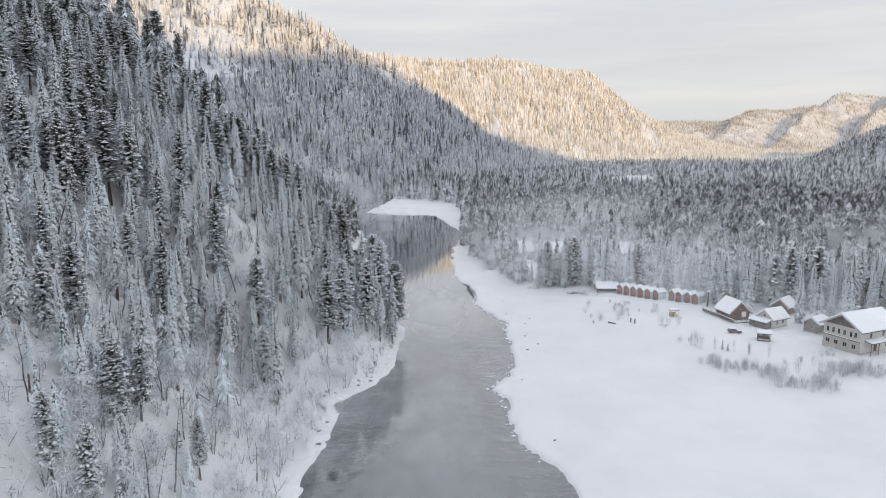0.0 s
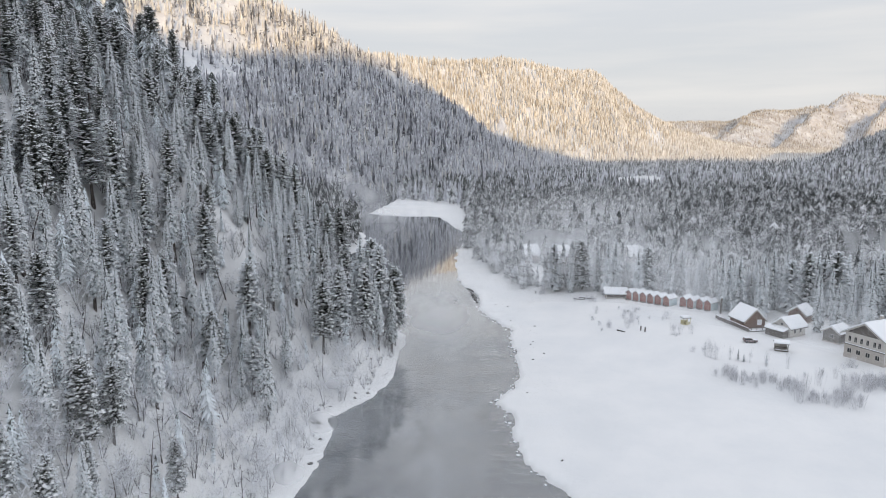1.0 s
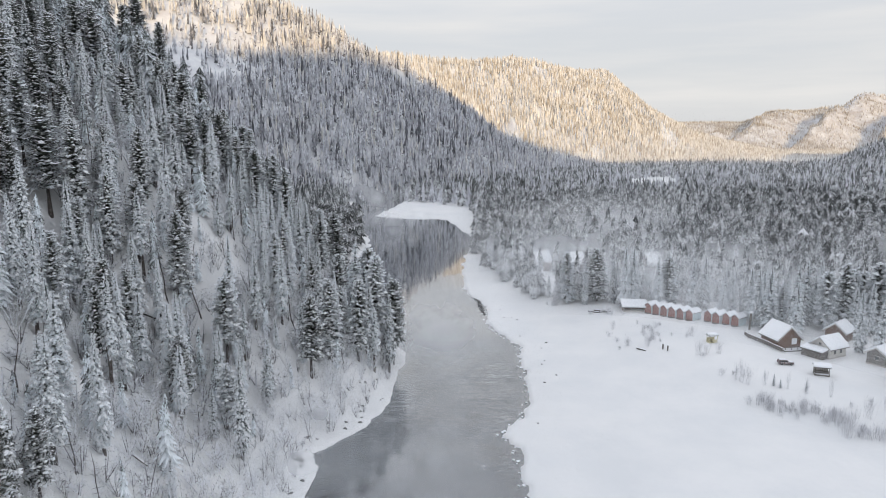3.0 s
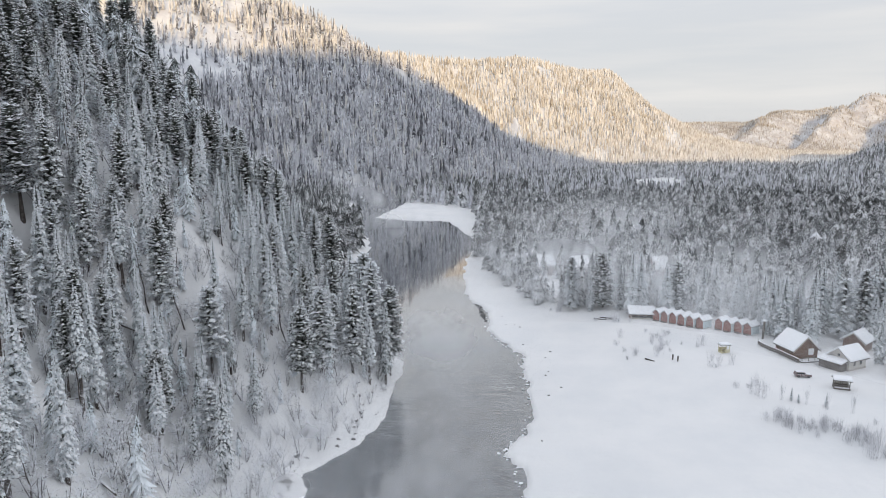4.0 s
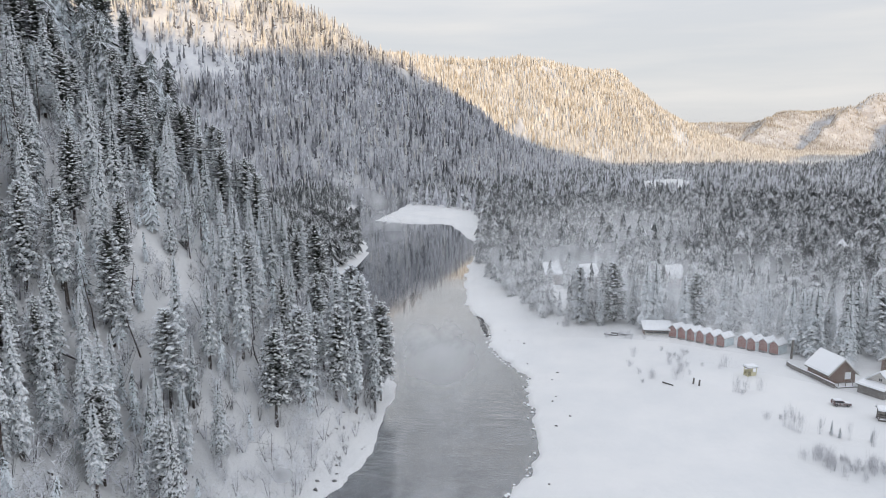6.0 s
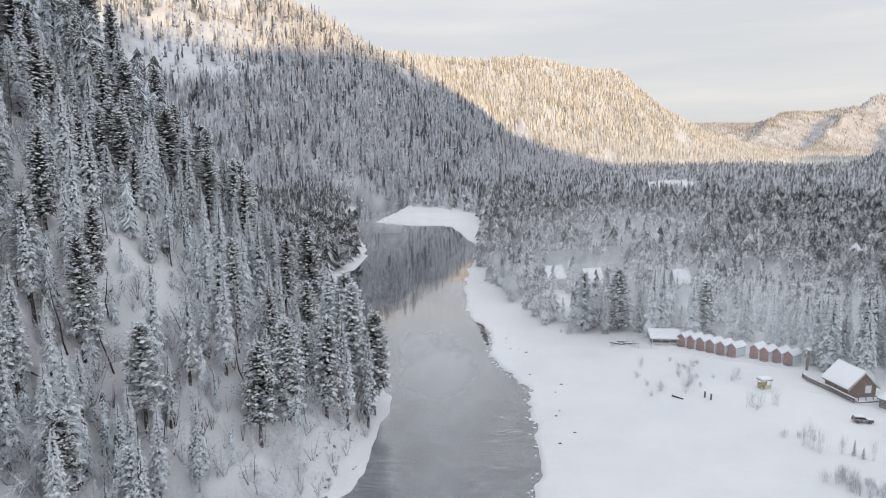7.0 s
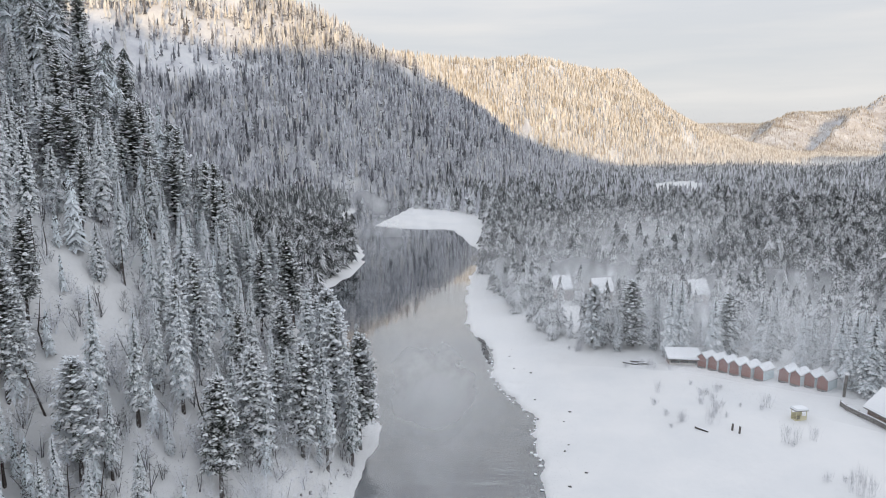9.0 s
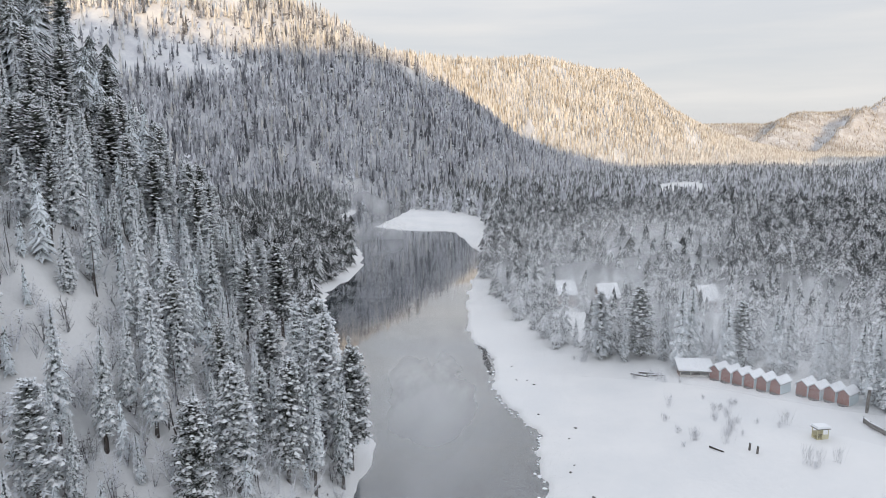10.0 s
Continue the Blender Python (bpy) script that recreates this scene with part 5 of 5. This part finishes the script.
part("table", box((-0.8, -0.35, 0.95), (0.8, 0.25, 1.02), 0.02), GREY_WOOD, pavilion)
for side in (-1, 1):
    slope = part("roof", prism([(-1.95, side * 1.4, 2.05), (-1.95, 0, 2.6), (-1.95, 0, 2.68), (-1.95, side * 1.4, 2.13)], (3.9, 0, 0)), GREY_WOOD, pavilion)
    part("roof_snow", snow_pad([(-2.0, side * 1.45, 2.15), (-2.0, 0, 2.7), (-2.0, 0, 3.1), (-2.0, side * 1.45, 2.5)], (4.0, 0, 0), 0.1), SNOW, slope, "thick smooth snow")

pavilion.scale = (0.86, 0.86, 0.9)

# cabins half hidden in the woods: only roofs and gables show
for (x, y), a, s in zip(((31.2, 284.5), (42.6, 275.5), (55.0, 338.5), (71.4, 272.5)), (-72, -72, -60, -75), (1.0, 1.0, 1.15, 0.9)):
    cabin = gable_house("forest_cabin", "brown log cabin with a snowy roof amid the spruces", (x, y), a, 5.4 * s, 5.8 * s, 4.6, 8.0, LOG, LOG)
    window_unit(cabin, 2.7 * s, 0, 1.4, 0.9, 1.1, "y")


def twig_bush(seed, tall, stems):
    """Thin upright twigs, each a bent three-sided sliver."""
    r = np.random.default_rng(seed)
    v, f = [], []
    for k in range(stems):
        a, out, h = r.uniform(0, 6.28), r.uniform(0.05, 0.45) * tall, tall * r.uniform(0.55, 1.0)
        x0, y0 = r.normal(0, 0.14 * tall, 2)
        for fork in range(3):
            a2 = a + r.uniform(-0.6, 0.6)
            z0 = 0 if fork == 0 else h * r.uniform(0.25, 0.55)
            p0 = (x0 + out * z0 / h * math.cos(a) * 0.7, y0 + out * z0 / h * math.sin(a) * 0.7, z0 - (0.2 if fork == 0 else 0))
            p1 = (x0 + out * math.cos(a2), y0 + out * math.sin(a2), h * r.uniform(0.85, 1.0))
            w = 0.016
            b = len(v)
            v += [(p0[0] - w, p0[1], p0[2]), (p0[0] + w, p0[1], p0[2]), (p0[0], p0[1] + w, p0[2]), p1]
            f += [(b, b + 1, b + 3), (b + 1, b + 2, b + 3), (b + 2, b, b + 3)]
    me = bpy.data.meshes.new("twigs")
    me.from_pydata(v, [], f)
    me.materials.append(TWIG)
    me.update()
    return me


bush_meshes = [twig_bush(500 + k, (1.9, 2.7, 3.4, 1.5)[k], (30, 40, 34, 28)[k]) for k in range(4)]
r = np.random.default_rng(510)
rows = [(61.5, 151.5), (66, 147.5), (71, 143.5), (73.5, 136), (80, 134), (84, 141), (88.5, 139), (95, 137), (101, 136)]
spots = []
for (ax, ay), (bx, by) in zip(rows, rows[1:]):
    for k in range(17):
        t = r.random()
        spots.append((ax + (bx - ax) * t + r.normal(0, 1.3), ay + (by - ay) * t + r.normal(0, 1.2)))
for cx, cy, n, s in ((63, 176, 4, 2.0), (57, 190, 6, 3.0), (52, 196, 5, 3.0), (47, 200, 4, 3.0), (45, 211, 5, 2.5), (33, 231, 6, 1.6), (49, 186, 4, 2.5), (61, 160, 3, 2.0), (80, 146, 4, 3.0), (90, 150, 4, 2.0), (43, 186, 3, 3.0)):
    for k in range(n):
        spots.append((cx + r.normal(0, s), cy + r.normal(0, s)))
for x, y in spots:
    if (x - 92.6) * 0.41 - (y - 157.8) * 0.91 > -1 and 0 < (x - 92.6) * 0.91 + (y - 157.8) * 0.41 < 14 and (x - 92.6) * 0.41 - (y - 157.8) * 0.91 < 11:
        continue
    bush = tagged(new("bare_shrub", bush_meshes[int(r.integers(0, 4))]), "leafless grey shrub of thin twigs standing in snow", "shrub", "shrubs along the terrace")
    bush.matrix_world = pose(x, y, lie(x, y) - 0.05, 0, 0, r.uniform(0, 360))
    wide = r.uniform(0.75, 1.15)
    bush.scale = (wide, wide, wide * r.uniform(1.0, 1.6))


# tall thin whips and two young spruces among the shrubs
for x, y, h in ((62.5, 160.6, 2.0), (62.9, 160.1, 1.6), (62.0, 161.2, 1.5), (66.5, 157.8, 1.3), (69.8, 155.0, 1.5), (72.5, 152.6, 1.4), (76.0, 150.5, 1.6)):
    bush = tagged(new("bare_shrub", bush_meshes[2]), "tall thin leafless sapling pale with rime", "shrub", "shrubs along the terrace")
    bush.matrix_world = pose(x, y, lie(x, y) - 0.05, 0, 0, r.uniform(0, 360))
    bush.scale = (0.5, 0.5, h)
for x, y, tall in ((68.0, 157.2, 2.8), (68.8, 156.0, 2.0), (73.0, 154.0, 2.2)):
    ob = stand(models, {4}, 4, x, y, tall, r)
    tagged(ob, "very young spruce dusted with snow beside the shrubs", "tree", "young spruces by the shrubs")


def boulder(seed):
    r = np.random.default_rng(seed)
    bm = bmesh.new()
    bmesh.ops.create_icosphere(bm, subdivisions=2, radius=0.5)
    for v in bm.verts:
        v.co *= 1 + 0.75 * (noise.noise(v.co * 2.6 + Vector((seed, 0, 0))))
        v.co.x *= 1.35
        v.co.z *= 0.75
    me = bpy.data.meshes.new("stone")
    bm.to_mesh(me)
    bm.free()
    me.materials.append(ROCK)
    return me


stones = [boulder(520 + k) for k in range(4)]
stone_spots = [(-16.5 - 8 * r.random() + 3 * (y - 140) / 30, y) for y in r.uniform(112, 168, 34)]
for x, y in stone_spots:
    x = float(bank_x(np.array(y))) - r.uniform(1.0, 7.0)
    ob = tagged(new("stone", stones[int(r.integers(0, 4))]), "dark stone half sunk in the shore snow", "stone", "stones on the river shore")
    ob.matrix_world = pose(x, y, lie(x, y) + 0.05, r.uniform(-15, 15), r.uniform(-15, 15), r.uniform(0, 360))
    ob.scale = [r.uniform(0.25, 0.75)] * 3
for k in range(14):
    y = r.uniform(100, 240)
    x = float(np.interp(y, [p[1] for p in RIVER_RIGHT[::-1]], [p[0] for p in RIVER_RIGHT[::-1]])) + r.uniform(1.5, 9)
    ob = tagged(new("stone", stones[int(r.integers(0, 4))]), "small dark stone poking out of the snowfield", "stone", "stones on the snowfield")
    ob.matrix_world = pose(x, y, lie(x, y), r.uniform(-15, 15), 0, r.uniform(0, 360))
    ob.scale = [r.uniform(0.25, 0.5)] * 3


# added boulders: they stand in for a dark, shaded patch of water
for k in range(20):
    y = r.uniform(224, 248)
    x = float(np.interp(y, [p[1] for p in RIVER_RIGHT[::-1]], [p[0] for p in RIVER_RIGHT[::-1]])) + r.uniform(-0.7, 0.1)
    ob = tagged(new("stone", stones[int(r.integers(0, 4))]), "dark boulder added at the water's edge in place of shadowed water", "stone", "boulders of the cut bank")
    ob.matrix_world = pose(x, y, 0.15, r.uniform(-15, 15), r.uniform(-15, 15), r.uniform(60, 120))
    ob.scale = (r.uniform(1.0, 1.9), r.uniform(0.6, 1.1), r.uniform(0.5, 1.0))


def ice_plate(seed):
    """A flat broken plate of shore ice."""
    r = np.random.default_rng(seed)
    n = int(r.integers(5, 8))
    ring = [(0.5 * r.uniform(0.6, 1.2) * math.cos(6.2832 * k / n), 0.35 * r.uniform(0.6, 1.2) * math.sin(6.2832 * k / n), 0) for k in range(n)]
    bm = prism(ring, (0, 0, 0.12))
    me = bpy.data.meshes.new("ice_plate")
    bm.to_mesh(me)
    bm.free()
    me.materials.append(SNOW)
    return me


plates = [ice_plate(540 + k) for k in range(5)]
tries = 0
while tries < 160:
    tries += 1
    y = r.uniform(105, 265)
    x = float(np.interp(y, [p[1] for p in RIVER_RIGHT[::-1]], [p[0] for p in RIVER_RIGHT[::-1]])) + r.uniform(-0.9, 1.2)
    if lie(x, y) > 0.25:
        continue
    ob = tagged(new("ice_plate", plates[int(r.integers(0, 5))]), "thin snow-dusted plate of ice at the water's edge", "ice", "ice along the shore")
    ob.matrix_world = pose(x, y, 0.0 + r.uniform(-0.03, 0.05), r.uniform(-6, 6), r.uniform(-6, 6), r.uniform(0, 360))
    ob.scale = [r.uniform(0.4, 1.0)] * 2 + [0.7]


def fallen_log(spot, bearing, tip, ln, thick, label):
    root = tagged(new("fallen_log"), label, "log")
    bm = bmesh.new()
    bmesh.ops.create_cone(bm, cap_ends=True, segments=10, radius1=thick, radius2=thick * 0.6, depth=ln, matrix=pose(0, 0, 0, 90))
    part("log", bm, BARK, root)
    part("snow", box((-thick * 0.7, -ln * 0.45, thick * 0.75), (thick * 0.7, ln * 0.45, thick * 1.35), thick * 0.2), SNOW, root, "snow lying along the log")
    root.matrix_world = pose(spot[0], spot[1], lie(*spot) + thick * 0.5, tip, 0, bearing)


for spot, bearing, tip, ln, thick in (((-28.4, 153.9), 100, 4, 5.0, 0.22), ((-45, 118), 40, -18, 7.0, 0.2), ((-36, 140), 20, 25, 6.0, 0.16), ((-52, 134), 70, 12, 6.0, 0.2), ((-31, 162), 120, -8, 4.5, 0.16), ((-40, 104), 60, 15, 6.0, 0.18)):
    fallen_log(spot, bearing, tip, ln, thick, "fallen dark trunk lying on the snowy slope")
for spot, bearing, ln in (((43.5, 217.5), 60, 5.0), ((46.5, 216.5), 85, 4.5), ((44.8, 218.6), 80, 3.5), ((47.5, 182.8), 40, 2.5)):
    fallen_log(spot, bearing, 0, ln, 0.2, "snow-covered beam lying on the field")
for x, y in ((52.4, 181.6), (53.2, 180.4)):
    stump = tagged(new("stump_post"), "short dark wooden post in the snow", "post")
    stump.matrix_world = pose(x, y, lie(x, y), 2, 1, 20)
    part("shaft", box((-0.14, -0.14, -0.4), (0.14, 0.14, 1.3), 0.03), GREY_WOOD, stump)
    part("snow_cap", box((-0.17, -0.17, 1.3), (0.17, 0.17, 1.5), 0.06), SNOW, stump)

# a dark crag with a cap of snow near the spur's crest
crag = tagged(new("crag"), "dark rock crag capped with deep snow on the crest", "rock")
bm = bmesh.new()
bmesh.ops.create_icosphere(bm, subdivisions=3, radius=3.2)
for v in bm.verts:
    v.co *= 1 + 0.3 * noise.noise(v.co * 0.5) + 0.12 * noise.noise(v.co * 1.6)
    v.co.z *= 0.9
part("rock", bm, ROCK, crag)
bm = bmesh.new()
bmesh.ops.create_icosphere(bm, subdivisions=3, radius=3.1)
for v in bm.verts:
    v.co *= 1 + 0.25 * noise.noise(v.co * 0.5)
    v.co.z = max(-0.3, v.co.z * 0.55) + 1.9
part("snow_cap", bm, SNOW, crag)
crag.matrix_world = pose(-94.8, 196.5, lie(-94.8, 196.5) + 0.8, 0, 0, 30)

# ---- mist ----


def mist_sheet(cx, cy, z, sx, sy, mat, label, tip=0.0, roll=0.0, turn=0.0, swell=1.5, seed=0):
    """A gently heaving thin sheet."""
    n = 24
    u = np.linspace(-0.5, 0.5, n + 1)
    X, Y = np.meshgrid(u * sx, u * sy)
    Z = swell * fractal(X.ravel() + 31 * seed, Y.ravel(), 40.0, 2, 600 + seed)
    i = np.arange((n + 1) ** 2).reshape(n + 1, n + 1)
    q = np.stack([i[:-1, :-1], i[:-1, 1:], i[1:, 1:], i[1:, :-1]], -1).reshape(-1, 4)
    ob = mesh_object("mist", np.stack([X.ravel(), Y.ravel(), Z], 1), q, mat, shade=True)
    ob.matrix_world = pose(cx, cy, z, tip, roll, turn)
    return tagged(ob, label, "mist", kind="stuff")


WOOD_MIST = mist_material("wood_mist", 0.67, 0.014, 0.22, 0.72, (1.0, 1.0, 1.0))
STEAM = mist_material("river_steam", 0.18, 0.08, 0.26, 0.78, (1.0, 0.35, 1.0))
# steam that also pales the mid-river, in place of reflected sky
MID_STEAM_SHEEN = mist_material("mid_river_steam_sheen", 0.40, 0.05, 0.06, 0.70, (1.0, 0.35, 1.0))
FAR_STEAM = mist_material("bend_steam", 0.5, 0.03, 0.36, 0.68)
SLOPE_MIST = mist_material("slope_mist", 0.5, 0.03, 0.24, 0.65)
HAZE = mist_material("valley_haze", 0.10, 0.004, 0.10, 0.6)
# upright veils of mist, one behind the other among the trees
VEILS = ((150, 186, 6, 300, 34, -26), (72, 228, 8, 160, 46, -16), (130, 222, 8, 260, 44, -12), (60, 240, 9, 150, 46, -8), (120, 258, 10, 300, 50, -8), (52, 276, 11, 150, 52, 0),
         (90, 290, 11, 220, 54, 0), (74, 306, 13, 170, 60, 4), (82, 316, 16, 120, 64, 4), (92, 330, 15, 200, 60, 0), (170, 214, 10, 280, 50, -24),
         (30, 296, 10, 100, 48, 0), (40, 322, 12, 130, 54, 0), (185, 262, 12, 260, 52, -10))
for k, (cx, cy, z, sx, sy, turn) in enumerate(VEILS):
    mist_sheet(cx, cy, z, sx, sy, WOOD_MIST, "thin pale mist drifting among the valley spruces", 70, 0, turn, 5.0, k)
for k, (cx, cy, z, sx, sy) in enumerate(((-2, 118, 1.2, 80, 230), (-2, 215, 1.7, 70, 190), (-2, 140, 2.4, 64, 230))):
    mist_sheet(cx, cy, z, sx, sy, (STEAM, MID_STEAM_SHEEN, STEAM)[k], "faint steam rising off the river", seed=10 + k, swell=0.5)
for k, (cx, cy, z, sx, sy) in enumerate(((-40, 450, 7, 110, 50), (-62, 560, 12, 150, 60))):
    mist_sheet(cx, cy, z, sx, sy, FAR_STEAM, "steam rising off the river's bend", 70, seed=15 + k, swell=2)
for k, (cx, cy, z, sx, sy) in enumerate(((-48, 64, 16, 110, 60), (-50, 80, 16, 110, 60))):
    mist_sheet(cx, cy, z, sx, sy, SLOPE_MIST, "pale mist hanging on the lower slope", 50, 22, 0, 2.0, 20 + k)
for k, (cx, cy, z) in enumerate(((240, 560, 30), (200, 760, 34))):
    mist_sheet(cx, cy, z, 1100, 130, HAZE, "faint haze over the wooded valley", 80, seed=31 + k)
SHORE_MIST = mist_material("shore_mist", 0.24, 0.03, 0.24, 0.65)
for k, (cx, cy, z, sx, sy, turn) in enumerate(((-20, 118, 6, 60, 30, 30), (-22, 136, 7, 60, 32, 20), (-20, 152, 7, 54, 34, 10), (-22, 100, 6, 56, 30, 30))):
    mist_sheet(cx, cy, z, sx, sy, SHORE_MIST, "pale mist drifting off the river along its wooded shore", 68, 0, turn, 1.5, 60 + k)
FIELD_HAZE = mist_material("field_haze", 0.20, 0.010, 0.10, 0.60, (1.0, 1.0, 1.0))
for k, (cx, cy, z, sx, sy, turn) in enumerate(((112, 150, 8, 220, 44, -38), (66, 208, 11, 200, 50, -31), (74, 214, 13, 210, 54, -28), (150, 172, 10, 220, 46, -38))):
    mist_sheet(cx, cy, z, sx, sy, FIELD_HAZE, "faint frosty haze drifting over the village field", 70, 0, turn, 3.0, 70 + k)
